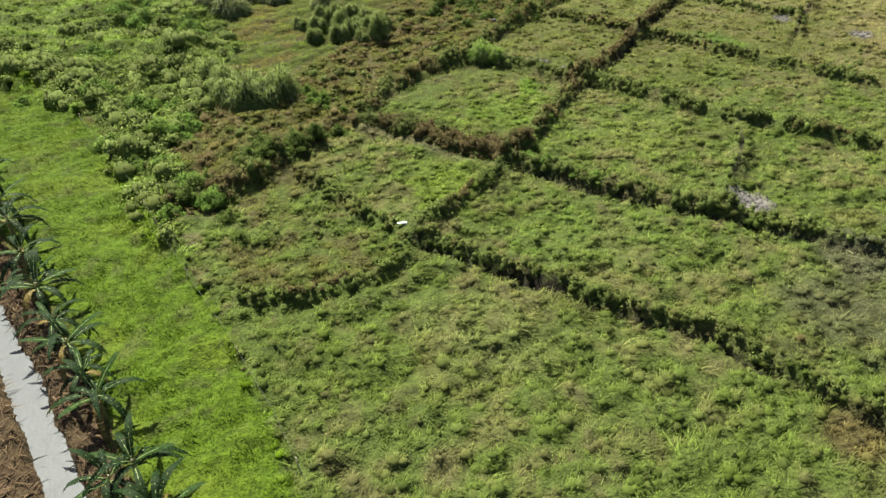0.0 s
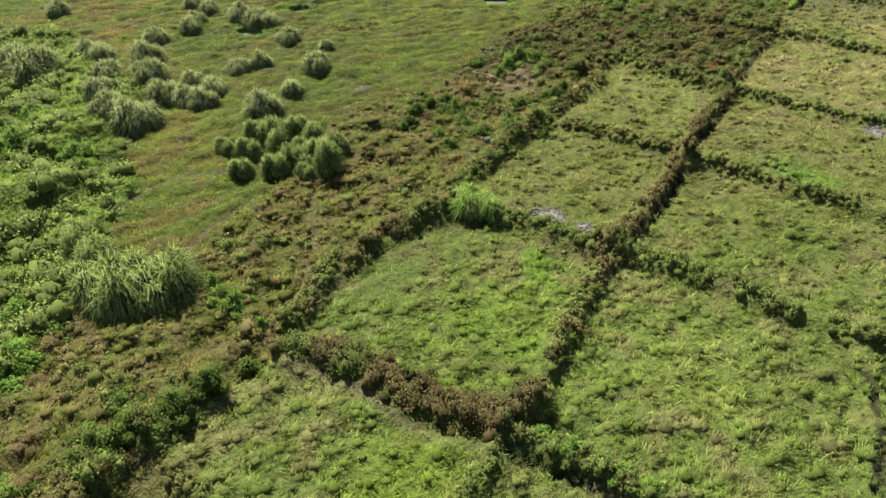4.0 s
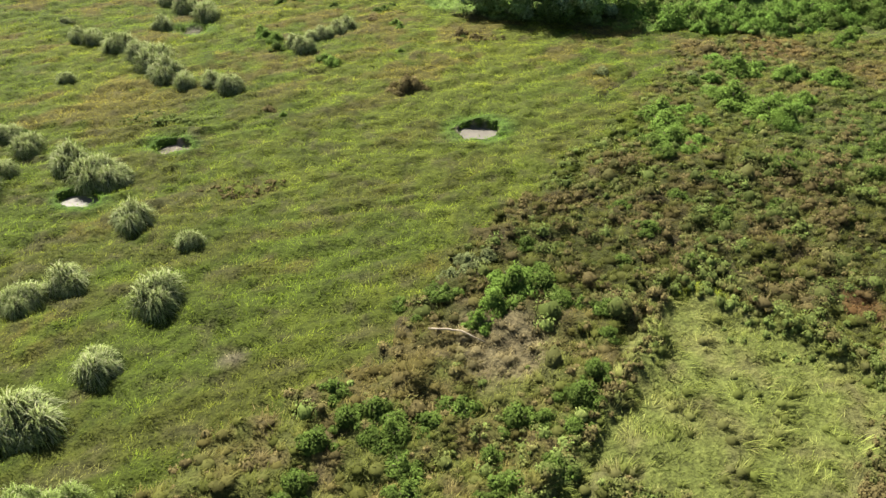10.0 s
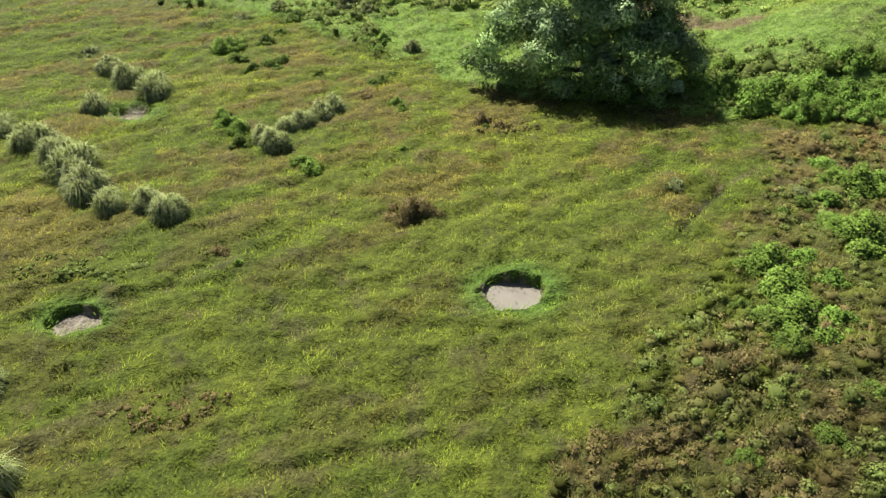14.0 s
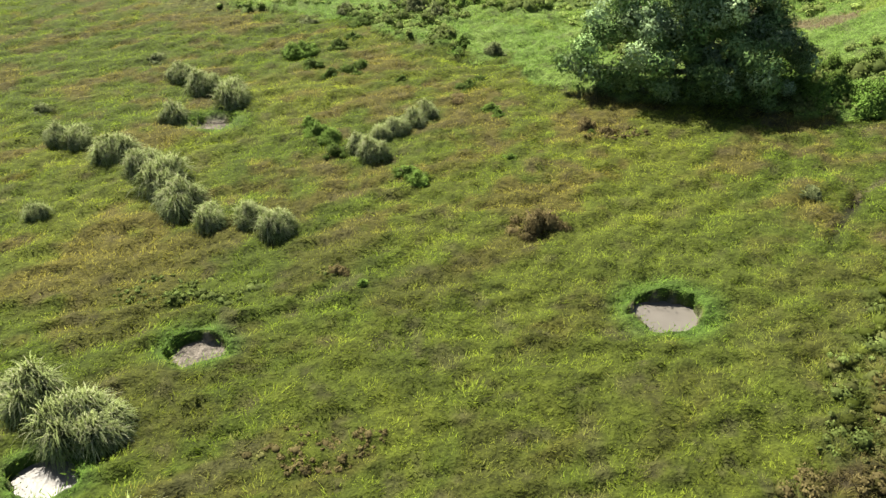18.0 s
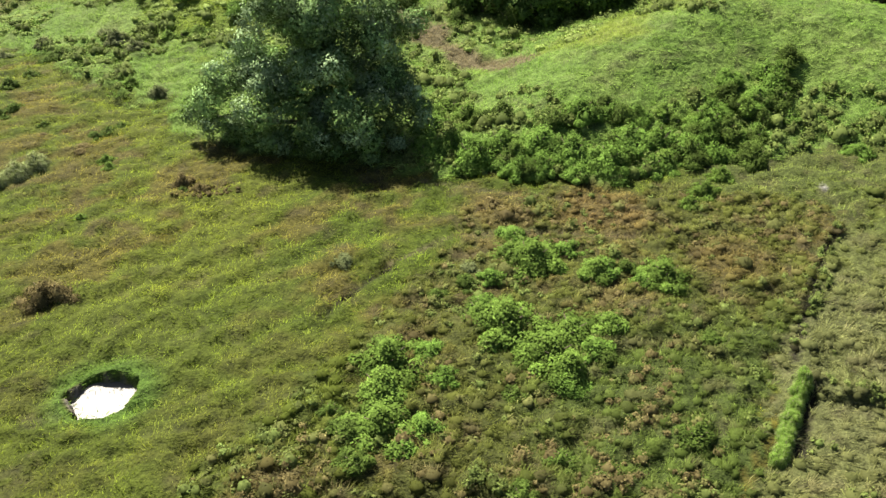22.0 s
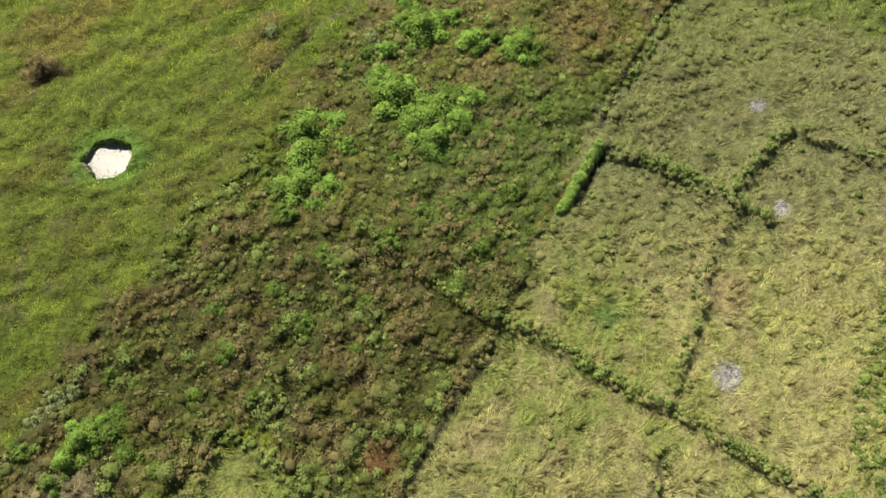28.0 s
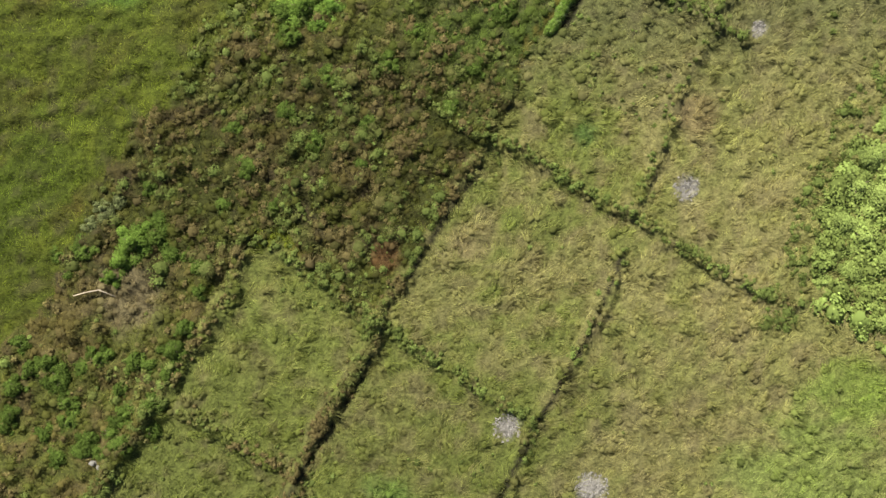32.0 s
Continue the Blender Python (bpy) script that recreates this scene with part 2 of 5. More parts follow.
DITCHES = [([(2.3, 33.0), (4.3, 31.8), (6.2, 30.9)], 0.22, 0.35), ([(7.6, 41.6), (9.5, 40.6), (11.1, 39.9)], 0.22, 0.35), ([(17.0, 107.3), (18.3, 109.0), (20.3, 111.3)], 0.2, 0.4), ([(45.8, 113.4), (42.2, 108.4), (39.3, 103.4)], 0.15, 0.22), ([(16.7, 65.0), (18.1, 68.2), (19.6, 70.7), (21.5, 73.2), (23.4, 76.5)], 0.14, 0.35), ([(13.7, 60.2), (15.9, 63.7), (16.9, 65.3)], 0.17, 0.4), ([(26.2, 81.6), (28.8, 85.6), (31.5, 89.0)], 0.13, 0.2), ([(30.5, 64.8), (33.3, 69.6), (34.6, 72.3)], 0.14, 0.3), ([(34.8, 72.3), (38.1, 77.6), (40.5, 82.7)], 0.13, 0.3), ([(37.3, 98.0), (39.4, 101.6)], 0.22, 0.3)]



def beside(pts, off):
    """A line shifted to its right by off metres."""
    out = []
    for k, (x, y) in enumerate(pts):
        a, b = pts[max(k - 1, 0)], pts[min(k + 1, len(pts) - 1)]
        dx, dy = b[0] - a[0], b[1] - a[1]
        s = math.hypot(dx, dy)
        out.append((x + dy / s * off, y - dx / s * off))
    return out


# bare cut earth along the long bunds' south foot, blackened for its shade
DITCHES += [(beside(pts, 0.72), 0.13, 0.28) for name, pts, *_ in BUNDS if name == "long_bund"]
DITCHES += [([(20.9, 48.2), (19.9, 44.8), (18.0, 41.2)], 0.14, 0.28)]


def height(x, y, fine=True):
    """The ground's height: swells, the bunds, the mound, the ponds and the canal."""
    x, y = np.asarray(x, float), np.asarray(y, float)
    h = 0.25 * (fbm(x, y, 22, 1, 2) - 0.5)
    wob = 0.35 * (vnoise(x, y, 1.6, 3) - 0.5)
    for _, pts, half, high, *_ in BUNDS:
        d = line_distance(x, y, pts) + wob
        h = h + 1.45 * high * (1 - smooth(d, half * 0.35, half * 1.25)) * (0.75 + 0.5 * vnoise(x, y, 1.1, 4))
    hill = np.zeros(np.shape(x))
    for (ax, ay, ah, ar), (bx, by, bh, br) in zip(MOUND[:-1], MOUND[1:]):
        for k in range(5):
            t = k / 5
            d = np.hypot(x - ax - (bx - ax) * t, y - ay - (by - ay) * t)
            hill = np.maximum(hill, (ah + (bh - ah) * t) * (1 - smooth(d, 0.0, ar + (br - ar) * t)))
    h = h + hill * (0.92 + 0.16 * vnoise(x, y, 5, 5))
    dip = 1 - smooth(np.hypot((x - 25) / 8, (y - 140) / 6), 0.3, 1.0)
    h = h - 0.6 * dip
    h = h + 2.2 * (1 - smooth(np.hypot((x - 3) / 15, (y - 152) / 8), 0.0, 1.0))
    calm = np.zeros(np.shape(x))
    for px, py, r, deep in HOLES:
        d = np.hypot(x - px, (y - py) * 1.25) + 0.6 * (vnoise(x, y, 1.1, 6) - 0.5) + 0.3 * (vnoise(x, y, 0.4, 7) - 0.5)
        k = 1 - smooth(d, r * 0.95, r * 1.12)
        h, calm = h - deep * k, np.maximum(calm, k)
    for pts, half, deep in DITCHES:
        h = h - deep * (1 - smooth(line_distance(x, y, pts), half * 0.5, half * 1.6))
    d = line_distance(x, y, CANAL) + 0.4 * (vnoise(x, y, 2.0, 8) - 0.5)
    h = h - 0.9 * (1 - smooth(d, 0.45, 0.95))
    if fine:
        near = 1 - smooth(np.hypot(x - 15, y - 80), 110, 160)
        bare = np.zeros(np.shape(x))
        for pts, half in TRAILS:
            bare = np.maximum(bare, 1 - smooth(line_distance(x, y, pts), half, half * 2.2))
        u, v = 0.94 * x + 0.34 * y, 0.94 * y - 0.34 * x
        rough = 0.35 * (fbm(u * 0.6, v, 1.05, 9, 3) - 0.45) + 0.34 * (vnoise(u * 0.6, v, 0.55, 12) - 0.5)
        z = zones(x, y)
        lump = smooth(fbm(x, y, 1.2, 49, 2), 0.40, 0.70)
        wide = smooth(fbm(x, y, 2.8, 51, 2), 0.38, 0.74)
        h = h + near * (1 - bare) * (z["scrub"] * (0.3 * lump + 0.25 * wide) * (1 - 0.75 * smooth(y, 90, 102)) + z["creeper"] * (0.75 * wide + 0.3 * lump) + z["mound"] * (0.25 * lump + 0.3 * wide) * smooth(6.5 - hill * 2.6 + 3 * (wide - 0.5), 0, 4))
        tuft = z["paddy"] * (1 - smooth(y, 40, 56))
        h = h + near * 0.16 * tuft * lump
        h = h + near * rough * (1 - 0.45 * z["paddy"] + 0.3 * tuft) * (1 - 0.7 * bare) * (1 - 0.85 * calm) - 0.06 * bare
    return h


def mix(a, b, t):
    return a + (np.asarray(b) - a) * np.asarray(t)[..., None]


def zones(x, y):
    """How far each place belongs to each kind of ground."""
    jx = x + 5.0 * (fbm(x, y, 6, 14, 4) - 0.5) + 1.6 * (vnoise(x, y, 0.5, 15) - 0.5)
    jy = y + 5.0 * (fbm(x, y, 6, 18, 4) - 0.5) + 1.6 * (vnoise(x, y, 0.5, 19) - 0.5)
    px, py = x + 0.3 * (jx - x), y + 0.3 * (jy - y)
    far = np.where((x > 26) & (y > 92), 1.0, 0.0)
    px, py = px + far * 0.5 * (jx - x), py + far * 0.5 * (jy - y)
    z = {"paddy": inside(px, py, PADDY_LAND), "scrub": inside(jx, jy, SCRUB_LAND) & ~inside(px, py, PADDY_LAND),
         "creeper": inside(jx, jy, CREEPER_LAND), "lane": inside(px, py, LANE_LAND),
         "mound": inside(jx, jy, MOUND_LAND), "straw": inside(jx, jy, STRAW_LAND)}
    return z


def ground_colour(x, y):
    """Base colour of the grass and soil over the plan."""
    n = len(x)
    z = zones(x, y)
    a, b, c = fbm(x, y, 9, 20), fbm(x, y, 2.6, 24), fbm(x, y, 0.9, 28, 2)
    col = np.tile(np.array([0.106, 0.148, 0.016]), (n, 1))
    col = mix(col, (0.15, 0.18, 0.02), smooth(a + 0.25 * (c - 0.5), 0.38, 0.66))
    streak = fbm(0.8 * x + 0.6 * y, 3.0 * (0.8 * y - 0.6 * x), 6, 32)
    col = mix(col, (0.168, 0.128, 0.034), 0.66 * smooth(streak + 0.6 * (b - 0.5) + 0.4 * (c - 0.5), 0.5, 0.7))
    lush = 1 - smooth(np.hypot(x + 3, y - 89) + 8 * (a - 0.5), 14, 27)
    col = mix(col, (0.084, 0.113, 0.014), 0.7 * lush * smooth(b + 0.6 * (c - 0.5), 0.25, 0.6))
    col = mix(col, (0.13, 0.16, 0.042), 0.8 * smooth(x + 3 * (b - 0.5), 36, 42) * smooth(y, 100, 106))
    pad = np.tile(np.array([0.137, 0.194, 0.04]), (n, 1))
    pad = mix(pad, (0.2, 0.215, 0.068), smooth(0.35 * b + 0.65 * c + 0.2 * (a - 0.5), 0.42, 0.68))
    pad = mix(pad, (0.13, 0.195, 0.03), 0.6 * smooth(fbm(x, y, 5, 36) + 0.5 * (c - 0.5), 0.55, 0.75))
    pad = mix(pad, (0.205, 0.208, 0.056), 0.5 * smooth(y + 6 * (b - 0.5), 52, 66))
    weedy = inside(x, y, WEEDY_PADDY)
    pad = mix(pad, (0.135, 0.125, 0.035), 0.6 * weedy * smooth(b + 0.5 * (c - 0.5), 0.35, 0.6))
    far = smooth(x + 0.35 * y, 40, 64) * (1 - 0.75 * smooth(y, 93, 99) * (1 - smooth(x - 39.5 - 0.6 * (y - 103) + 3 * (b - 0.5), 1.0, 8.0)))
    pad = mix(pad, (0.28, 0.25, 0.105), 0.65 * far * smooth(0.6 * fbm(x, y, 3.2, 40) + 0.4 * c, 0.38, 0.62))
    pad = mix(pad, (0.37, 0.33, 0.135), 0.45 * far * smooth(x - 0.25 * y, 14, 30))
    pad = mix(pad, (0.145, 0.155, 0.06), 0.85 * smooth(y, 90, 101))
    pad = mix(pad, (0.15, 0.175, 0.045), 0.75 * smooth(y + 5 * (b - 0.5), 106, 113))
    pad = pad * (0.93 + 0.07 * smooth(y, 42, 58) - 0.12 * smooth(y, 50, 58) * (1 - smooth(y, 72, 80)))[:, None]
    col = np.where(z["paddy"][:, None], pad, col)
    scr = np.tile(np.array([0.128, 0.142, 0.033]), (n, 1))
    scr = mix(scr, (0.162, 0.137, 0.046), smooth(0.5 * b + 0.5 * c, 0.46, 0.66))
    scr = scr * (1 - 0.08 * smooth(y, 70, 76) - 0.3 * smooth(y + 6 * (a - 0.5), 80, 86) * (1 - smooth(y, 95, 100)))[:, None]
    scr = mix(scr, (0.085, 0.13, 0.026), 0.75 * smooth(y, 90, 98) * smooth(x + 5 * (b - 0.5), 22, 31) * (1 - smooth(y + 4 * (b - 0.5), 104, 110)))
    col = np.where(z["scrub"][:, None], scr, col)
    col = np.where(z["creeper"][:, None], mix(np.tile(np.array([0.16, 0.235, 0.042]), (n, 1)), (0.125, 0.175, 0.035), smooth(b, 0.4, 0.7)), col)
    col = np.where(z["lane"][:, None], mix(np.tile(np.array([0.125, 0.215, 0.014]), (n, 1)), (0.155, 0.235, 0.019), smooth(b, 0.4, 0.7)), col)
    col = np.where(z["mound"][:, None], mix(np.tile(np.array([0.165, 0.265, 0.05]), (n, 1)), (0.205, 0.30, 0.065), smooth(b, 0.4, 0.7)), col)
    col = np.where(z["straw"][:, None], mix(np.tile(np.array([0.19, 0.13, 0.08]), (n, 1)), (0.09, 0.09, 0.04), smooth(b, 0.45, 0.7)), col)
    soil = smooth(c, 0.62, 0.78) * 0.35
    col = mix(col, (0.12, 0.095, 0.06), soil)
    for pts, half in TRAILS:
        col = mix(col, (0.20, 0.16, 0.10), 0.6 * (1 - smooth(line_distance(x, y, pts) + 0.25 * (c - 0.5), half * 0.5, half * 1.5)))
    # near-black ditch colour: dark soil, with the shade inside painted in
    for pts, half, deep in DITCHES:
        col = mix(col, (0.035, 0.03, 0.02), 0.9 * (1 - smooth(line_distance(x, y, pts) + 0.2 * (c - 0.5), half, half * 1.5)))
    for mx, my, r, tone, much in PATCHES:
        d = np.hypot(x - mx, y - my) / r + 0.9 * (b - 0.5) + 0.5 * (c - 0.5)
        col = mix(col, tone, much * (1 - smooth(d, 0.45, 1.05)))
    for mx, my, r in MUD:
        d = np.hypot(x - mx, y - my) + 0.9 * r * (fbm(x, y, 0.8, 44) - 0.5)
        col = mix(col, (0.36, 0.34, 0.31), 1 - smooth(d, r * 0.5, r * 1.0))
    d = line_distance(x, y, DRY_STRIP) / 2.1 + 1.3 * (b - 0.5) + 0.8 * (c - 0.5)
    col = mix(col, (0.20, 0.145, 0.09), 0.85 * (1 - smooth(d, 0.45, 1.0)))
    for px, py, r, deep in HOLES:
        d = np.hypot(x - px, (y - py) * 1.25)
        col = mix(col, (0.30, 0.26, 0.215), 1 - smooth(d, r * 0.95, r * 1.1))
        col = mix(col, (0.10, 0.195, 0.032), 0.7 * smooth(d, r * 1.05, r * 1.15) * (1 - smooth(d + 0.8 * (b - 0.5), r * 1.2, r * 2.3)))
    d = line_distance(x, y, CANAL)
    col = mix(col, (0.15, 0.10, 0.06), 0.9 * (1 - smooth(d + 1.2 * (b - 0.5), 2.1, 2.7)))
    return col


# ---- materials ----
def shader(name):
    m = bpy.data.materials.new(name)
    m.use_nodes = True
    return m, m.node_tree.nodes, m.node_tree.links, m.node_tree.nodes["Principled BSDF"]


def coloured(name, rough=0.7, through_light=0.35, vary=0.25, gloss=0.3):
    """Leaf and blade material: the mesh's own colour, varied from piece to piece, with light passing through."""
    m, n, l, p = shader(name)
    att = n.new("ShaderNodeAttribute")
    att.attribute_name = "Col"
    geo = n.new("ShaderNodeNewGeometry")
    ran = n.new("ShaderNodeMapRange")
    ran.inputs["To Min"].default_value, ran.inputs["To Max"].default_value = 1 - vary, 1 + vary
    l.new(geo.outputs["Random Per Island"], ran.inputs["Value"])
    hsv = n.new("ShaderNodeHueSaturation")
    l.new(att.outputs["Color"], hsv.inputs["Color"])
    l.new(ran.outputs["Result"], hsv.inputs["Value"])
    l.new(hsv.outputs["Color"], p.inputs["Base Color"])
    p.inputs["Roughness"].default_value = rough
    p.inputs["Specular IOR Level"].default_value = gloss
    tr = n.new("ShaderNodeBsdfTranslucent")
    l.new(hsv.outputs["Color"], tr.inputs["Color"])
    mx = n.new("ShaderNodeMixShader")
    mx.inputs[0].default_value = through_light
    l.new(p.outputs[0], mx.inputs[1])
    l.new(tr.outputs[0], mx.inputs[2])
    l.new(mx.outputs[0], n["Material Output"].inputs["Surface"])
    return m


def surface(name, one, two, size, rough=0.8, bump=0.3, gloss=0.3, stretch=(1, 1, 1)):
    """Two colours mixed by noise at two scales, with a fine relief."""
    m, n, l, p = shader(name)
    tc = n.new("ShaderNodeTexCoord")
    mp = n.new("ShaderNodeMapping")
    mp.inputs["Scale"].default_value = stretch
    l.new(tc.outputs["Object"], mp.inputs["Vector"])
    big, small = n.new("ShaderNodeTexNoise"), n.new("ShaderNodeTexNoise")
    for t, s in ((big, 1 / size), (small, 7 / size)):
        t.inputs["Scale"].default_value, t.inputs["Detail"].default_value = s, 5
        l.new(mp.outputs["Vector"], t.inputs["Vector"])
    add = n.new("ShaderNodeMath")
    add.operation = "MULTIPLY_ADD"
    add.inputs[1].default_value = 0.5
    l.new(small.outputs["Fac"], add.inputs[0])
    l.new(big.outputs["Fac"], add.inputs[2])
    ramp = n.new("ShaderNodeValToRGB")
    ramp.color_ramp.elements[0].position, ramp.color_ramp.elements[1].position = 0.55, 0.95
    ramp.color_ramp.elements[0].color, ramp.color_ramp.elements[1].color = (*one, 1), (*two, 1)
    l.new(add.outputs[0], ramp.inputs["Fac"])
    l.new(ramp.outputs["Color"], p.inputs["Base Color"])
    bp = n.new("ShaderNodeBump")
    bp.inputs["Strength"].default_value = bump
    bp.inputs["Distance"].default_value = 0.03
    l.new(small.outputs["Fac"], bp.inputs["Height"])
    l.new(bp.outputs["Normal"], p.inputs["Normal"])
    p.inputs["Roughness"].default_value = rough
    p.inputs["Specular IOR Level"].default_value = gloss
    return m


def ground_material():
    m, n, l, p = shader("grassy_ground")
    att = n.new("ShaderNodeAttribute")
    att.attribute_name = "Col"
    tc = n.new("ShaderNodeTexCoord")
    fine, mid = n.new("ShaderNodeTexNoise"), n.new("ShaderNodeTexNoise")
    fine.inputs["Scale"].default_value, mid.inputs["Scale"].default_value = 9.0, 2.2
    fine.inputs["Detail"].default_value = mid.inputs["Detail"].default_value = 6
    for t in (fine, mid):
        l.new(tc.outputs["Object"], t.inputs["Vector"])
    total = n.new("ShaderNodeMath")
    total.operation = "ADD"
    l.new(fine.outputs["Fac"], total.inputs[0])
    l.new(mid.outputs["Fac"], total.inputs[1])
    ran = n.new("ShaderNodeMapRange")
    ran.inputs["From Min"].default_value, ran.inputs["From Max"].default_value = 0.75, 1.25
    ran.inputs["To Min"].default_value, ran.inputs["To Max"].default_value = 0.26, 0.74
    l.new(total.outputs[0], ran.inputs["Value"])
    hsv = n.new("ShaderNodeHueSaturation")
    l.new(att.outputs["Color"], hsv.inputs["Color"])
    l.new(ran.outputs["Result"], hsv.inputs["Value"])
    l.new(hsv.outputs["Color"], p.inputs["Base Color"])
    bp = n.new("ShaderNodeBump")
    bp.inputs["Strength"].default_value, bp.inputs["Distance"].default_value = 0.9, 0.3
    relief = n.new("ShaderNodeMath")
    relief.operation = "MULTIPLY_ADD"
    relief.inputs[1].default_value = 0.35
    l.new(fine.outputs["Fac"], relief.inputs[0])
    l.new(mid.outputs["Fac"], relief.inputs[2])
    l.new(relief.outputs[0], bp.inputs["Height"])
    l.new(bp.outputs["Normal"], p.inputs["Normal"])
    p.inputs["Roughness"].default_value = 0.9
    p.inputs["Specular IOR Level"].default_value = 0.15
    return m


def water_material(name, colour, rough, wave, shine=0.6):
    m, n, l, p = shader(name)
    tc, noi, bp = n.new("ShaderNodeTexCoord"), n.new("ShaderNodeTexNoise"), n.new("ShaderNodeBump")
    noi.inputs["Scale"].default_value, noi.inputs["Detail"].default_value = 5, 4
    l.new(tc.outputs["Object"], noi.inputs["Vector"])
    bp.inputs["Strength"].default_value, bp.inputs["Distance"].default_value = wave, 0.05
    l.new(noi.outputs["Fac"], bp.inputs["Height"])
    l.new(bp.outputs["Normal"], p.inputs["Normal"])
    stain = n.new("ShaderNodeTexNoise")
    stain.inputs["Scale"].default_value = 1.2
    l.new(tc.outputs["Object"], stain.inputs["Vector"])
    ramp = n.new("ShaderNodeValToRGB")
    ramp.color_ramp.elements[0].color = (*[v * 0.7 for v in colour], 1)
    ramp.color_ramp.elements[1].color = (*colour, 1)
    l.new(stain.outputs["Fac"], ramp.inputs["Fac"])
    l.new(ramp.outputs["Color"], p.inputs["Base Color"])
    p.inputs["Roughness"].default_value = rough
    p.inputs["IOR"].default_value = 1.33
    p.inputs["Specular IOR Level"].default_value = shine
    return m


M_GROUND = ground_material()
M_GRASS = coloured("grass_blades", 0.7, 0.42, 0.14, 0.04)
M_LEAF = coloured("leaves", 0.7, 0.09, 0.12, 0.04)
M_CLUMP = coloured("clump_blades", 0.7, 0.12, 0.25, 0.04)
M_TWIG = surface("twigs", (0.09, 0.065, 0.045), (0.17, 0.13, 0.09), 0.2)
M_BARK = surface("bark", (0.10, 0.08, 0.06), (0.20, 0.16, 0.12), 0.3, 0.9, 0.8, 0.2, (1, 1, 0.3))
# clump cores: kept dark to stand for shade deep in the grass
M_INNER = surface("inner_grass", (0.045, 0.06, 0.02), (0.10, 0.11, 0.04), 0.15, 0.9, 0.6)
M_POND = water_material("muddy_water", (0.165, 0.148, 0.125), 0.42, 0.2)
M_CANAL = water_material("milky_water", (0.135, 0.15, 0.155), 0.45, 0.3, 0.2)


# ---- mesh building ----
def quad_mesh(name, v, q, colours=None, mat=None, smooth_faces=False, normals=None):
    """A mesh from arrays of vertices (n, 3) and faces (m, 3 or 4), with a colour a vertex."""
    me = bpy.data.meshes.new(name)
    v, q = np.asarray(v, np.float32), np.asarray(q, np.int32)
    if normals is not None:
        # turn each face so that it looks the way its mass bulges
        face = np.cross(v[q[:, 1]] - v[q[:, 0]], v[q[:, 2]] - v[q[:, 0]])
        away = (face * normals[q[:, 0]]).sum(1) < 0
        q = np.where(away[:, None], q[:, ::-1], q)
        smooth_faces = True
    me.vertices.add(len(v))
    me.vertices.foreach_set("co", v.ravel())
    me.loops.add(q.size)
    me.loops.foreach_set("vertex_index", q.ravel())
    me.polygons.add(len(q))
    me.polygons.foreach_set("loop_start", np.arange(0, q.size, q.shape[1], dtype=np.int32))
    me.polygons.foreach_set("use_smooth", np.full(len(q), smooth_faces))
    me.update(calc_edges=True)
    if colours is not None:
        att = me.color_attributes.new("Col", "FLOAT_COLOR", "POINT")
        att.data.foreach_set("color", np.column_stack([colours, np.ones(len(v))]).astype(np.float32).ravel())
    if normals is not None:
        nm = normals / (np.linalg.norm(normals, axis=1)[:, None] + 1e-9)
        me.attributes.new("custom_normal", "FLOAT_VECTOR", "POINT").data.foreach_set("vector", nm.astype(np.float32).ravel())
    if mat:
        me.materials.append(mat)
    return me


def blades(base, aim, length, width, droop, colour, segs=2, r=rng):
    """Grass blades: strips that start at base along aim and bend down. All arguments are arrays with a row a blade."""
    n = len(base)
    aim = aim / np.linalg.norm(aim, axis=1)[:, None]
    side = np.cross(aim, [0, 0, 1.0]) + 1e-6
    side /= np.linalg.norm(side, axis=1)[:, None]
    turn = r.uniform(-0.9, 0.9, n)[:, None]
    side = side * np.cos(turn) + np.cross(aim, side) * np.sin(turn)
    verts, cols = np.zeros((n, segs + 1, 2, 3)), np.zeros((n, segs + 1, 2, 3))
    for k in range(segs + 1):
        t = k / segs
        p = base + aim * (length * t)[:, None] - np.array([0, 0, 1.0]) * (droop * length * t * t)[:, None]
        w = (width * (1 - 0.85 * t**1.5) / 2)[:, None]
        verts[:, k, 0], verts[:, k, 1] = p - side * w, p + side * w
        cols[:, k] = (colour * (0.93 + 0.12 * t))[:, None]
    if segs == 1:
        verts, cols = verts.reshape(n, 4, 3)[:, :3], cols.reshape(n, 4, 3)[:, :3]
        return verts.reshape(-1, 3), np.arange(n * 3).reshape(n, 3), cols.reshape(-1, 3)
    idx = np.arange(n * (segs + 1) * 2).reshape(n, segs + 1, 2)
    quads = np.stack([idx[:, :-1, 0], idx[:, :-1, 1], idx[:, 1:, 1], idx[:, 1:, 0]], -1).reshape(-1, 4)
    return verts.reshape(-1, 3), quads, cols.reshape(-1, 3)


def leaf_cards(pos, out, size, colour, slim=0.5, r=rng):
    """Leaves: folded diamonds at pos, facing out roughly, with a row a leaf."""
    n = len(pos)
    out = out / (np.linalg.norm(out, axis=1)[:, None] + 1e-9)
    a = r.normal(size=(n, 3))
    along_ = a - out * (a * out).sum(1)[:, None] * 0.7
    along_ /= np.linalg.norm(along_, axis=1)[:, None]
    side = np.cross(out, along_)
    side /= np.linalg.norm(side, axis=1)[:, None] + 1e-9
    s = size[:, None]
    verts = np.stack([pos - along_ * s * 0.5, pos + side * s * slim * 0.5 + out * s * 0.08,
                      pos + along_ * s * 0.5 - out * s * 0.12, pos - side * s * slim * 0.5 + out * s * 0.08], 1)
    quads = np.arange(n * 4).reshape(n, 4)
    return verts.reshape(-1, 3), quads, np.repeat(colour, 4, 0)


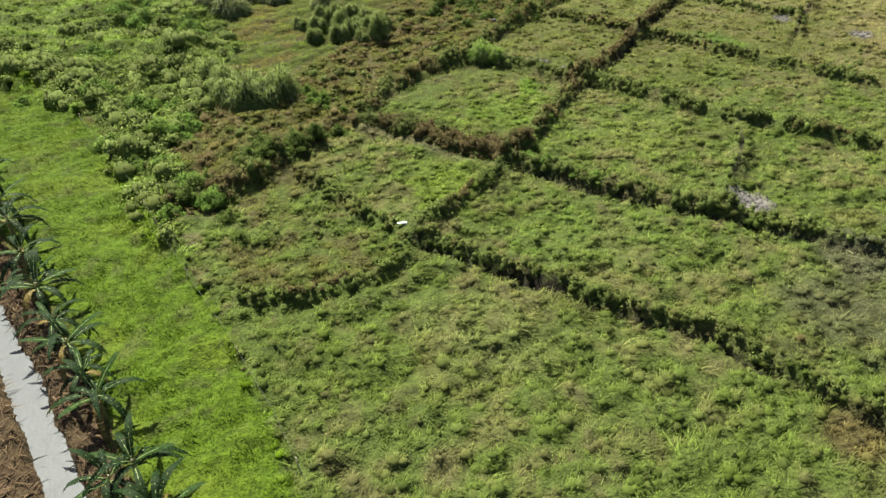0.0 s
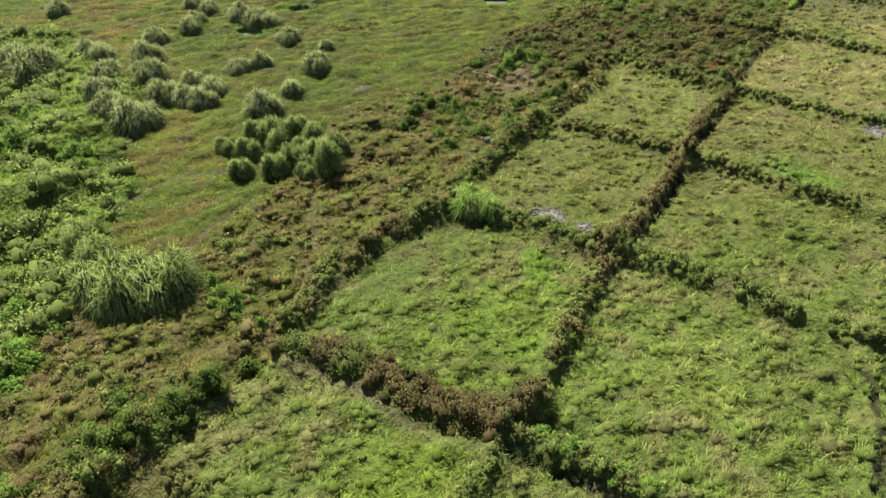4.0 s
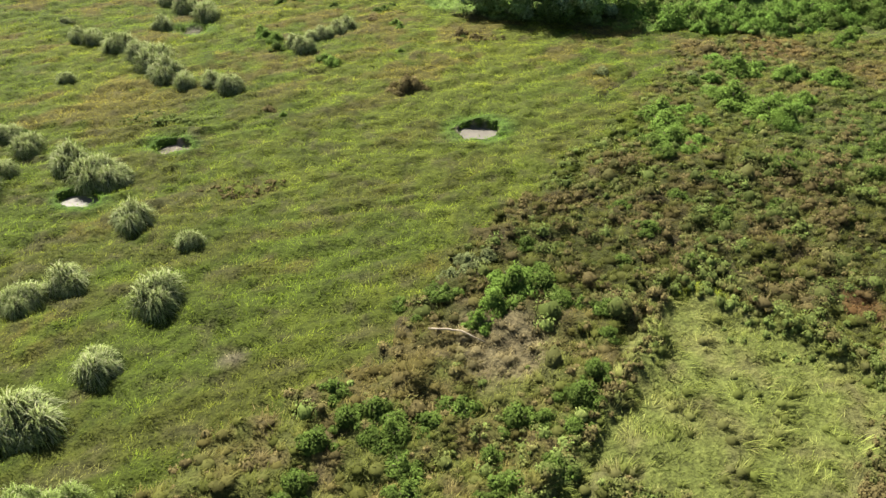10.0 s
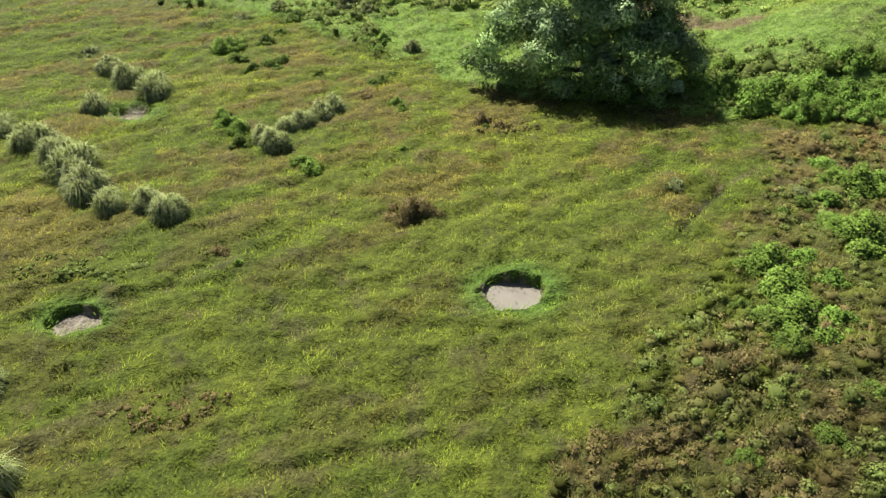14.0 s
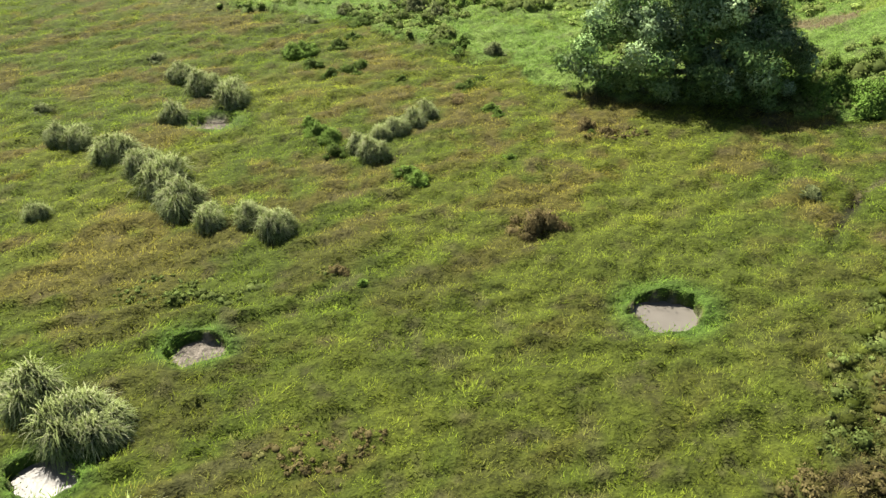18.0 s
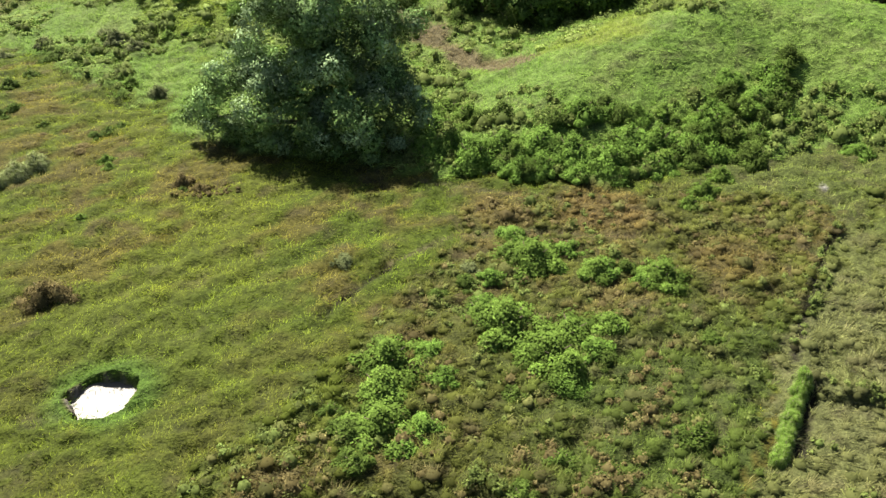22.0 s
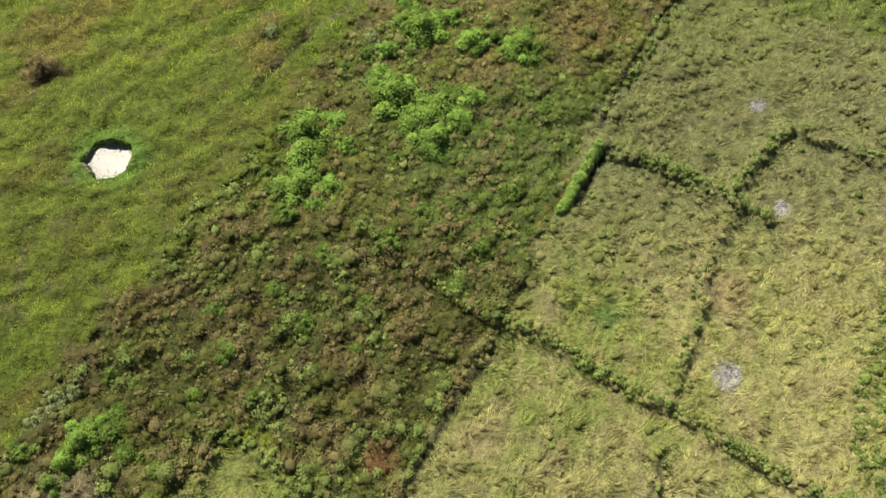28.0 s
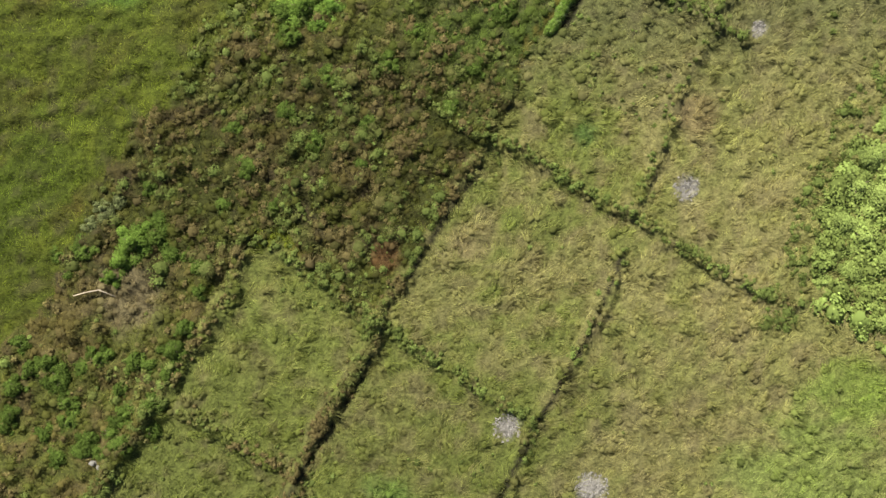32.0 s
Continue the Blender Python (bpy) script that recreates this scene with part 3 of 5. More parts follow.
def joined(pieces):
    v, q, c, at = [], [], [], 0
    for a, b, d in pieces:
        v.append(a), q.append(b + at), c.append(d)
        at += len(a)
    return np.concatenate(v), np.concatenate(q), np.concatenate(c)


def domes(x, y, z, radius, tall, tint, r=rng, sides=7):
    """Lumpy low domes of matted growth, open below: for each, three rings of faces."""
    n = len(x)
    lift = np.radians([86, 56, 24, -12])
    rim, up = np.cos(lift)[None, :, None], np.sin(lift)[None, :, None]
    a = np.arange(sides)[None, None, :] * 2 * math.pi / sides + r.uniform(0, 6.28, n)[:, None, None] + 0.3 * np.arange(4)[None, :, None]
    k = r.uniform(0.6, 1.15, (n, 4, sides))
    k[:, 0] = 1
    d = np.stack([np.cos(a) * rim * k, np.sin(a) * rim * k, np.broadcast_to(up, a.shape) * k], -1)
    size = np.column_stack([radius, radius, tall])[:, None, None, :]
    v = np.column_stack([x, y, z])[:, None, None, :] + d * size
    i = np.arange(n * 4 * sides).reshape(n, 4, sides)
    nxt = np.roll(i, -1, 2)
    q = np.stack([i[:, :-1], nxt[:, :-1], nxt[:, 1:], i[:, 1:]], -1).reshape(-1, 4)
    return v.reshape(-1, 3), q, np.repeat(tint, 4 * sides, 0), (d + np.array([0, 0, 0.1])).reshape(-1, 3)


def weeds(x, y, radius, tall, tint, leaves, leaf, r=rng, base=None, ruffle=0.28, body=0.66):
    """Leafy plants: for each, leaves over a lumpy dome of matted growth. Rows of x, y, radius, tall, tint."""
    n = len(x)
    z = height(x, y) if base is None else base
    k = np.repeat(np.arange(n), leaves)
    d = r.normal(size=(len(k), 3))
    d[:, 2] = np.abs(d[:, 2]) * 0.9 + 0.05
    d /= np.linalg.norm(d, axis=1)[:, None]
    reach = r.uniform(0.78, 1.08, len(k))
    pos = np.column_stack([x[k] + d[:, 0] * radius[k] * reach, y[k] + d[:, 1] * radius[k] * reach, z[k] + d[:, 2] * tall[k] * reach])
    out = d + np.array([0, 0, 0.25]) + r.normal(size=d.shape) * 0.32
    col = tint[k] * 0.93 * r.uniform(0.86, 1.14, len(k))[:, None]
    v, q, c = leaf_cards(pos, out, leaf * r.uniform(0.6, 1.4, len(k)), col, 0.75, r)
    nm = np.repeat(d + np.array([0, 0, 0.15]) + r.normal(size=d.shape) * ruffle, 4, 0)
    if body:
        # body tint lowered to paint the shade behind the leaves
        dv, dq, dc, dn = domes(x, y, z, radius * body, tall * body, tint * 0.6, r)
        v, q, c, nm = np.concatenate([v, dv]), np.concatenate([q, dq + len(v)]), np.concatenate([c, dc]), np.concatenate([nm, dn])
    return v, q, c, nm


def part(name, me, parent, label=""):
    ob = new(name, me)
    ob.parent = parent
    if label:
        ob["label"] = label
    return ob


# ---- ground ----
def axis(lo, hi, step, far, extra):
    core = list(np.arange(lo, hi + 1e-6, step))
    out, gap, p = [], step, hi
    while p < far:
        gap *= 1.25
        p += gap
        out.append(p)
    back, gap, p = [], step, lo
    while p > -far:
        gap *= 1.25
        p -= gap
        back.append(p)
    fine = [np.arange(a - 2.2, a + 2.2, 0.13) for a in extra]
    return np.unique(np.round(np.concatenate([back[::-1], core, out, *fine]), 3))


gx, gy = axis(-36, 66, 0.34, 2600, [h[0] for h in HOLES[:3]]), axis(13, 142, 0.34, 2600, [h[1] for h in HOLES[:3]])
GX, GY = np.meshgrid(gx, gy, indexing="ij")
fx, fy = GX.ravel(), GY.ravel()
fz = height(fx, fy)
fzone = zones(fx, fy)
under = np.where(np.any(list(fzone.values()), axis=0), 1.0, 0.82)      # shade between the meadow's blades, put into the ground's colour
# the northern scrub's gaps are darkened the same way, more weakly
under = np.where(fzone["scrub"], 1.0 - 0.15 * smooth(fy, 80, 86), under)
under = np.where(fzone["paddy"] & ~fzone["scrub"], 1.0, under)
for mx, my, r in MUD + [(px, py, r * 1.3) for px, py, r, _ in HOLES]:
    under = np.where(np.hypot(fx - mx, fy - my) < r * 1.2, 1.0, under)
gi = np.arange(len(fx)).reshape(len(gx), len(gy))
gq = np.stack([gi[:-1, :-1], gi[1:, :-1], gi[1:, 1:], gi[:-1, 1:]], -1).reshape(-1, 4)
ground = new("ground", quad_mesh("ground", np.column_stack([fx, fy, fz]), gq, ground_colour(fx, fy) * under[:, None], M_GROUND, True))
tagged(ground, "rough grassy farmland with low earth bunds and a grown-over mound", "ground", kind="structure")


def water_sheet(name, pts, z, mat, label):
    bm = bmesh.new()
    bm.faces.new([bm.verts.new((x, y, z)) for x, y in pts])
    me = bpy.data.meshes.new(name)
    bm.to_mesh(me)
    bm.free()
    me.materials.append(mat)
    return tagged(new(name, me), label, "water", kind="structure")


for px, py, r, deep in HOLES[:1] + HOLES[2:3]:
    ring = [(px + r * 1.2 * math.cos(a), py + r * 0.98 * math.sin(a)) for a in np.linspace(0, 2 * math.pi, 24, False)]
    water_sheet("pond_water", ring, -0.5, M_POND, "shallow muddy water in a small dug pond")
left, right = [], []
for k, (x, y) in enumerate(CANAL):
    a, b = CANAL[max(k - 1, 0)], CANAL[min(k + 1, len(CANAL) - 1)]
    dx, dy = b[0] - a[0], b[1] - a[1]
    s = math.hypot(dx, dy)
    left.append((x - dy / s * 0.8, y + dx / s * 0.8))
    right.append((x + dy / s * 0.8, y - dx / s * 0.8))
water_sheet("canal_water", left + right[::-1], -0.5, M_CANAL, "milky grey water in a narrow irrigation canal")


# ---- grass, as stuff ----
def scatter(n, x0, x1, y0, y1):
    return rng.uniform(x0, x1, n), rng.uniform(y0, y1, n)


def wet(x, y):
    m = line_distance(x, y, CANAL) < 1.0
    for px, py, r, deep in HOLES:
        m |= np.hypot(x - px, (y - py) * 1.25) < r * 1.05
    return m


def bare(x, y):
    m = np.hypot(x + 2.15, y - 36.4) < 0.75
    for mx, my, r in MUD:
        m |= np.hypot(x - mx, y - my) < r * 0.85
    for pts, half in TRAILS:
        m |= line_distance(x, y, pts) < half * 0.8
    for pts, half, deep in DITCHES:
        m |= line_distance(x, y, pts) < half * 0.9
    return m


def grass_field(name, label, pick, n, box, length, width, lean, bright, segs=2, droop=0.35, swirl=2.5, per=9, spread=0.13, sheen=0.0, vary=0.76, puff=0.75, tilt=0.3, loose=0.5, soft_light=True):
    """Tufts of a few blades each, with gaps between them."""
    x, y = scatter(n // per, *box)
    keep = pick(x, y) & ~wet(x, y) & ~bare(x, y)
    x, y = x[keep], y[keep]
    n = len(x)
    th = swirl * (fbm(x, y, 2.2, 48, 3) - 0.5) + rng.normal(0, loose, n) + 0.35
    ln = lean * (0.3 + 1.4 * vnoise(x, y, 1.2, 52)) + rng.normal(0, 0.12, n)
    tall = length * (0.45 + 1.1 * rng.random(n) ** 1.5) * (0.6 + 0.8 * vnoise(x, y, 1.4, 53))
    col = ground_colour(x, y) * bright * (1 - vary / 2 + vary * rng.random(n))[:, None]
    col = mix(col, (0.40, 0.36, 0.165), sheen * smooth(rng.random(n), 0.6, 1.0))
    k = np.repeat(np.arange(n), per)
    m = len(k)
    s = spread * (0.5 + tall[k] / length)
    bx, by = x[k] + rng.normal(0, 1, m) * s, y[k] + rng.normal(0, 1, m) * s
    aim = np.column_stack([np.cos(th[k]) * ln[k] + (bx - x[k]) * 2.2, np.sin(th[k]) * ln[k] + (by - y[k]) * 2.2, np.ones(m)])
    v, q, c = blades(np.column_stack([bx, by, height(x, y)[k] - 0.05]), aim, tall[k] * rng.uniform(0.6, 1.2, m), width * rng.uniform(0.6, 1.4, m), np.full(m, droop),
                     col[k] * rng.uniform(0.9, 1.1, m)[:, None], segs)
    e = 0.3
    slope = np.column_stack([(height(x - e, y) - height(x + e, y)) / (2 * e), (height(x, y - e) - height(x, y + e)) / (2 * e), np.ones(n)])
    nm = (np.array([1.1, 1.1, 0.75]) * slope + rng.normal(0, tilt, (n, 3)) * np.array([1, 1, 0.3]))[k] + np.column_stack([(bx - x[k]) / s, (by - y[k]) / s, np.full(m, 0.25)]) * puff + rng.normal(0, 0.1, (m, 3))
    return tagged(new(name, quad_mesh(name, v, q, c, M_GRASS, normals=np.repeat(nm, len(v) // m, 0) if soft_light else None)), label, "grass", kind="stuff")


ZN = lambda key: (lambda x, y: zones(x, y)[key])
meadow_pick = lambda x, y: ~np.any(list(zones(x, y).values()), axis=0)


def on_bund(x, y):
    m = np.zeros(len(x), bool)
    for _, pts, half, *_ in BUNDS:
        m |= line_distance(x, y, pts) < half * 0.6
    return m


paddy_pick = lambda x, y: zones(x, y)["paddy"] & ~zones(x, y)["scrub"] & ~on_bund(x, y)
grass_field("meadow_grass", "short olive-green meadow grass with brown patches", meadow_pick, 1500000, (-45, 66, 55, 148), 0.25, 0.036, 0.55, 1.75, segs=1, sheen=0.0, spread=0.15, vary=0.3, puff=0.5, tilt=0.35)
grass_field("paddy_grass", "long pale grass in abandoned rice paddies", paddy_pick, 460000, (-14, 62, 12, 121), 0.44, 0.04, 0.8, 1.25, segs=1, swirl=5.0, spread=0.17, sheen=0.12, tilt=0.4)
grass_field("lane_grass", "bright green grass beside the canal", ZN("lane"), 520000, (-45, 0, 12, 70), 0.28, 0.036, 0.6, 0.9, segs=1, spread=0.11, soft_light=False)
grass_field("mound_grass", "lush bright green grass over the mound", ZN("mound"), 520000, (-32, 80, 117, 182), 0.45, 0.046, 0.8, 1.35, segs=1, spread=0.2, vary=0.4, tilt=0.35, soft_light=False)
grass_field("scrub_grass", "rough brownish grass among weeds", ZN("scrub"), 800000, (-18, 47, 28, 119), 0.34, 0.038, 0.8, 1.25, segs=1, spread=0.14, vary=0.6, tilt=0.4)
grass_field("creeper_grass", "rank green grass under creepers", ZN("creeper"), 240000, (-60, -10, 30, 95), 0.6, 0.05, 0.9, 1.5, segs=1, spread=0.2)
# lodged straw: long pale locks that lie over one another, combed one way
grass_field("lodged_grass", "long straw-pale grass lying in locks over the paddies", lambda x, y: paddy_pick(x, y) & (y < 106 + 8 * vnoise(x, y, 3, 74)) & (fbm(x, y, 1.6, 67, 2) + 0.16 * smooth(x + 0.35 * y, 30, 62) > 0.5), 360000, (-14, 62, 12, 121),
            0.75, 0.025, 1.8, 1.42, segs=2, droop=0.5, swirl=2.6, per=14, spread=0.12, sheen=0.46, vary=0.85, puff=0.3, tilt=0.5, loose=0.16)


def tussock_field(name, label, pick, dense, box, radius, tall, bright, each, lean=0.35, sheen=0.1):
    """Low domes of bent grass that stand apart, each combed over to one side."""
    x, y = scatter(int(dense * (box[1] - box[0]) * (box[3] - box[2])), *box)
    keep = pick(x, y) & ~wet(x, y) & ~bare(x, y)
    x, y = x[keep], y[keep]
    n = len(x)
    size = (0.55 + 0.9 * rng.random(n) ** 1.4) * (0.7 + 0.6 * vnoise(x, y, 2.2, 53))
    th = 3.0 * (fbm(x, y, 2.6, 48, 2) - 0.5) + rng.normal(0, 0.4, n) + 0.2
    col = ground_colour(x, y) * bright * rng.uniform(0.75, 1.25, n)[:, None]
    col = mix(col, (0.33, 0.31, 0.15), sheen * smooth(rng.random(n), 0.55, 1.0))
    k = np.repeat(np.arange(n), each)
    m = len(k)
    a, d = rng.uniform(0, 2 * math.pi, m), np.sqrt(rng.random(m))
    ca, sa = np.cos(a) * d, np.sin(a) * d
    base = np.column_stack([x[k] + ca * radius * size[k] * 0.7, y[k] + sa * radius * size[k] * 0.7, height(x, y)[k] - 0.04])
    aim = np.column_stack([ca * 0.8 + np.cos(th[k]) * lean, sa * 0.8 + np.sin(th[k]) * lean, np.full(m, 0.9)])
    v, q, c = blades(base, aim, tall * size[k] * rng.uniform(0.7, 1.2, m) * (1.05 - 0.3 * d), np.full(m, 0.034) * rng.uniform(0.7, 1.4, m), rng.uniform(0.3, 0.65, m),
                     col[k] * rng.uniform(0.88, 1.12, m)[:, None], 2)
    nm = np.column_stack([ca * 1.15, sa * 1.15, np.full(m, 0.6)]) + rng.normal(0, 0.12, (m, 3))
    # domes coloured darker than their blades, as shade low in the tuft
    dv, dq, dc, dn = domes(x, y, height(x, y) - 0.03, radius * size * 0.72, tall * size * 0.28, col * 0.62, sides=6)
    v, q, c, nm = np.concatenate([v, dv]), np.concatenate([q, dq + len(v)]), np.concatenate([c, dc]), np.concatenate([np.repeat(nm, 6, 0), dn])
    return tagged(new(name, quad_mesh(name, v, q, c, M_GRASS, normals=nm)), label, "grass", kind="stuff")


def near_bund(x, y, kinds, reach):
    m = np.zeros(len(x), bool)
    for name, pts, half, *_ in BUNDS:
        if name in kinds:
            m |= line_distance(x, y, pts) < half * reach
    return m


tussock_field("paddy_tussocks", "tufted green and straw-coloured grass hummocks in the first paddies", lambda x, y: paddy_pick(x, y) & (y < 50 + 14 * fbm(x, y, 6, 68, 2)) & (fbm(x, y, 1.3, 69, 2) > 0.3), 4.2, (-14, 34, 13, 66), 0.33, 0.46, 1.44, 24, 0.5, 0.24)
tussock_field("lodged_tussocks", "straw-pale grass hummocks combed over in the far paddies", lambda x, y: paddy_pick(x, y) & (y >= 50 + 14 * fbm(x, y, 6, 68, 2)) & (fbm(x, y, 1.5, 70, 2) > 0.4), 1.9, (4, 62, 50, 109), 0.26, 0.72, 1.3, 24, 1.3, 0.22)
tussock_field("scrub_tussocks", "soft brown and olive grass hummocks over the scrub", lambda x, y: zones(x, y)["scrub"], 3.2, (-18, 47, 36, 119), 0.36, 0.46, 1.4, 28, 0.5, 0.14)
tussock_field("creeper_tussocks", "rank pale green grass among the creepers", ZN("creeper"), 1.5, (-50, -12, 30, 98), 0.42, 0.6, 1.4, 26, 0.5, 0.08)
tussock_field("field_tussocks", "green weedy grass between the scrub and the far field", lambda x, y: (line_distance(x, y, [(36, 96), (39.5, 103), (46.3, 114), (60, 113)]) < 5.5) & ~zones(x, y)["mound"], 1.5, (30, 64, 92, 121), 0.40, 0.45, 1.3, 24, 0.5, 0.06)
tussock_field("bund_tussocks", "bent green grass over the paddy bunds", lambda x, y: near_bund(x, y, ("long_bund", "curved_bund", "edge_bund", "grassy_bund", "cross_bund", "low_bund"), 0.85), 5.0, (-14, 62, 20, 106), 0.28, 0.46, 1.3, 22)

# ---- weeds on the bunds, as stuff ----
BROWN, GREEN, LIME = np.array([0.150, 0.116, 0.050]), np.array([0.122, 0.155, 0.04]), np.array([0.17, 0.23, 0.058])


def tints(x, y, brown, seed, r=rng):
    """Weed colours: brown and green in patches."""
    k = 0.9 * smooth(fbm(x, y, 2.6, seed) + (brown - 0.5) * 0.7 + r.normal(0, 0.05, len(x)), 0.38, 0.64)
    g = mix(np.tile(GREEN, (len(x), 1)), LIME, 0.7 * smooth(r.random(len(x)), 0.4, 1.0))
    return mix(g, BROWN, k) * r.uniform(0.72, 1.28, len(x))[:, None]


BUND_LABELS = {"overgrown_bank": "rank dark and brown weeds over a low bank", "curved_bund": "brownish weeds along a curved paddy bund", "low_bund": "low green weeds along a paddy bund",
               "long_bund": "dark green weeds along a long paddy bund", "bare_bund": "sparse weeds on a trodden paddy bund",
               "tall_weedy_bund": "tall reddish-brown weeds behind a paddy bund", "weedy_bund": "mixed brown and green weeds on a bund",
               "hedge_bund": "leafy green growth along a paddy bund", "grassy_bund": "grass and few weeds on a bund",
               "spine_bund": "rank brown and green weeds on the main bund", "cross_bund": "weeds along a cross bund between paddies",
               "edge_bund": "bushy weeds along the paddies' edge", "field_edge": "green weeds along a field edge"}
for kind_, pts, half, high, per, size, brown in BUNDS:
    p = np.array(along(pts, 0.05))
    n = int(len(p) * 0.05 * per * (1.5 if kind_ in ('cross_bund', 'low_bund', 'curved_bund') else 0.9 if kind_ == 'long_bund' else 2.2)) + 4
    k = rng.integers(0, len(p), n)
    x = p[k, 0] + rng.normal(0, half * 0.5, n)
    y = p[k, 1] + rng.normal(0, half * 0.5, n)
    gap = fbm(x, y, 2.4, 55, 2) > (0.27 if kind_ in ('cross_bund', 'low_bund') else 0.3)
    gap |= kind_ == 'tall_weedy_bund'
    gap &= ~bare(x, y)
    x, y = x[gap], y[gap]
    n = len(x)
    rad = (0.95 if kind_ in ("long_bund", "curved_bund", "edge_bund") else 1.0) * size * rng.uniform(0.35, 0.95, n) * (0.55 + 0.9 * vnoise(x, y, 2.0, 57))
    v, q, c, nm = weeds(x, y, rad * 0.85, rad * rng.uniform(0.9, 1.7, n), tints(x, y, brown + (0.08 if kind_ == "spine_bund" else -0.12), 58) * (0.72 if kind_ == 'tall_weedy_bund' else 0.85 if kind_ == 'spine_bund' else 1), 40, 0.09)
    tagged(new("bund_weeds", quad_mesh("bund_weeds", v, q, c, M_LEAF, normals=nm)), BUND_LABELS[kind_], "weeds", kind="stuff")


def weed_field(name, label, pick, n, box, size, leaves, leaf, brown, tall=1.1, lift=1.0):
    x, y = scatter(n, *box)
    keep = pick(x, y) & ~wet(x, y) & ~bare(x, y) & (vnoise(x, y, 1.5, 60) > 0.3) & (rng.random(n) > 0.4 * smooth(y, 92, 104) * (y < 116))
    keep &= ~((np.hypot(x - 8.3, y - 81.6) < 2.8) & (rng.random(n) < 0.6)) & (line_distance(x, y, DRY_STRIP) + 3.0 * (vnoise(x, y, 1.3, 79) - 0.5) > 1.5)
    x, y = x[keep], y[keep]
    n = len(x)
    if "creepers" in label:
        thin = (y < 60 + 5 * vnoise(x, y, 4, 75)) | (fbm(x, y, 4.5, 76, 2) > 0.56)
        x, y = x[thin], y[thin]
        n = len(x)
    if "scrub" in label:
        thin = rng.random(n) < 0.28 - 0.16 * smooth(y, 95, 100) + 0.72 * smooth(y + 5 * (vnoise(x, y, 4, 71) - 0.5), 79, 86) * (1 - 0.75 * smooth(y, 95, 100)) + 0.6 * smooth(fbm(x, y, 3.5, 72, 2), 0.55, 0.66)
        x, y = x[thin], y[thin]
        n = len(x)
    rad = size * (0.35 + 1.3 * rng.random(n) ** 2.2) * (0.6 + 0.8 * vnoise(x, y, 3.0, 66))
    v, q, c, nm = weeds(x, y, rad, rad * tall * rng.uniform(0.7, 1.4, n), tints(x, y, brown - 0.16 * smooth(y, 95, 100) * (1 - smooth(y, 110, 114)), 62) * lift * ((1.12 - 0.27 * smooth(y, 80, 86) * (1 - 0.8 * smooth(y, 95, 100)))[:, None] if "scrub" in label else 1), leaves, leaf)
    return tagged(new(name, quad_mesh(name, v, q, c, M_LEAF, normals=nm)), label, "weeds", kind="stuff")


weed_field("scrub_weeds", "brown and green weedy scrub over old paddies", ZN("scrub"), 27000, (-18, 47, 28, 119), 0.3, 38, 0.096, 0.62, 0.75, 1.05)
weed_field("tall_weeds", "taller bushy weeds standing out of the scrub", lambda x, y: zones(x, y)["scrub"] & (rng.random(len(x)) > 0.6 * smooth(y, 94, 100)), 3600, (-18, 47, 28, 119), 0.46, 110, 0.098, 0.45, 1.05, 0.95)
weed_field("creeper_weeds", "tangled green creepers and weeds", ZN("creeper"), 11500, (-60, -10, 30, 95), 0.68, 60, 0.14, -0.2, 1.0, 1.38)
weed_field("mound_weeds", "leafy green weeds on the mound's foot", lambda x, y: zones(x, y)["mound"] & ((x > 20) | (vnoise(x, y, 5, 78) > 0.6)) & (vnoise(x, y, 7, 63) > 0.36 + 0.3 * smooth(height(x, y, False), 1.2, 3.0) + 0.2 * smooth(x, 46, 54)), 7500,
           (-20, 80, 117, 155), 0.55, 50, 0.155, -0.2, 0.9, 1.1)
weed_field("bank_weeds", "lush yellow-green leafy growth on the far bank", lambda x, y: zones(x, y)["mound"] & (vnoise(x, y, 6, 77) > 0.56) & (np.hypot((x + 16) / 11, (y - 160) / 9) > 1), 3400,
           (-22, 37, 136, 181), 0.5, 50, 0.15, -0.6, 0.6, 1.75)
weed_field("paddy_weeds", "scattered dark weeds in the paddies", lambda x, y: paddy_pick(x, y) & (fbm(x, y, 4, 64) > 0.6), 5500,
           (-14, 62, 12, 121), 0.22, 12, 0.12, 0.15, 1.0)


# ---- stems, limbs ----
def tube(path, radii, sides=7):
    """A bent tapered tube along points."""
    bm = bmesh.new()
    rings = []
    for k, (p, r) in enumerate(zip(path, radii)):
        a, b = Vector(path[max(k - 1, 0)]), Vector(path[min(k + 1, len(path) - 1)])
        q = (b - a).to_track_quat("Z", "Y")
        rings.append([bm.verts.new(Vector(p) + q @ Vector((r * math.cos(t), r * math.sin(t), 0))) for t in
                      [2 * math.pi * s / sides for s in range(sides)]])
    for a, b in zip(rings[:-1], rings[1:]):
        for s in range(sides):
            bm.faces.new((a[s], a[(s + 1) % sides], b[(s + 1) % sides], b[s])).smooth = True
    bm.faces.new(rings[0][::-1])
    bm.faces.new(rings[-1])
    return bm


def bm_mesh(name, bm, mat):
    me = bpy.data.meshes.new(name)
    bm.to_mesh(me)
    bm.free()
    me.materials.append(mat)
    return me


# ---- bushes: three forms of each colour, of unit size ----
BUSH_TINTS = {"bright": (0.125, 0.2, 0.034), "green": (0.125, 0.215, 0.036), "dark": (0.085, 0.13, 0.024), "brown": (0.15, 0.12, 0.05),
              "pale": (0.155, 0.18, 0.072), "lime": (0.245, 0.315, 0.085)}
BUSH_FORMS = {}


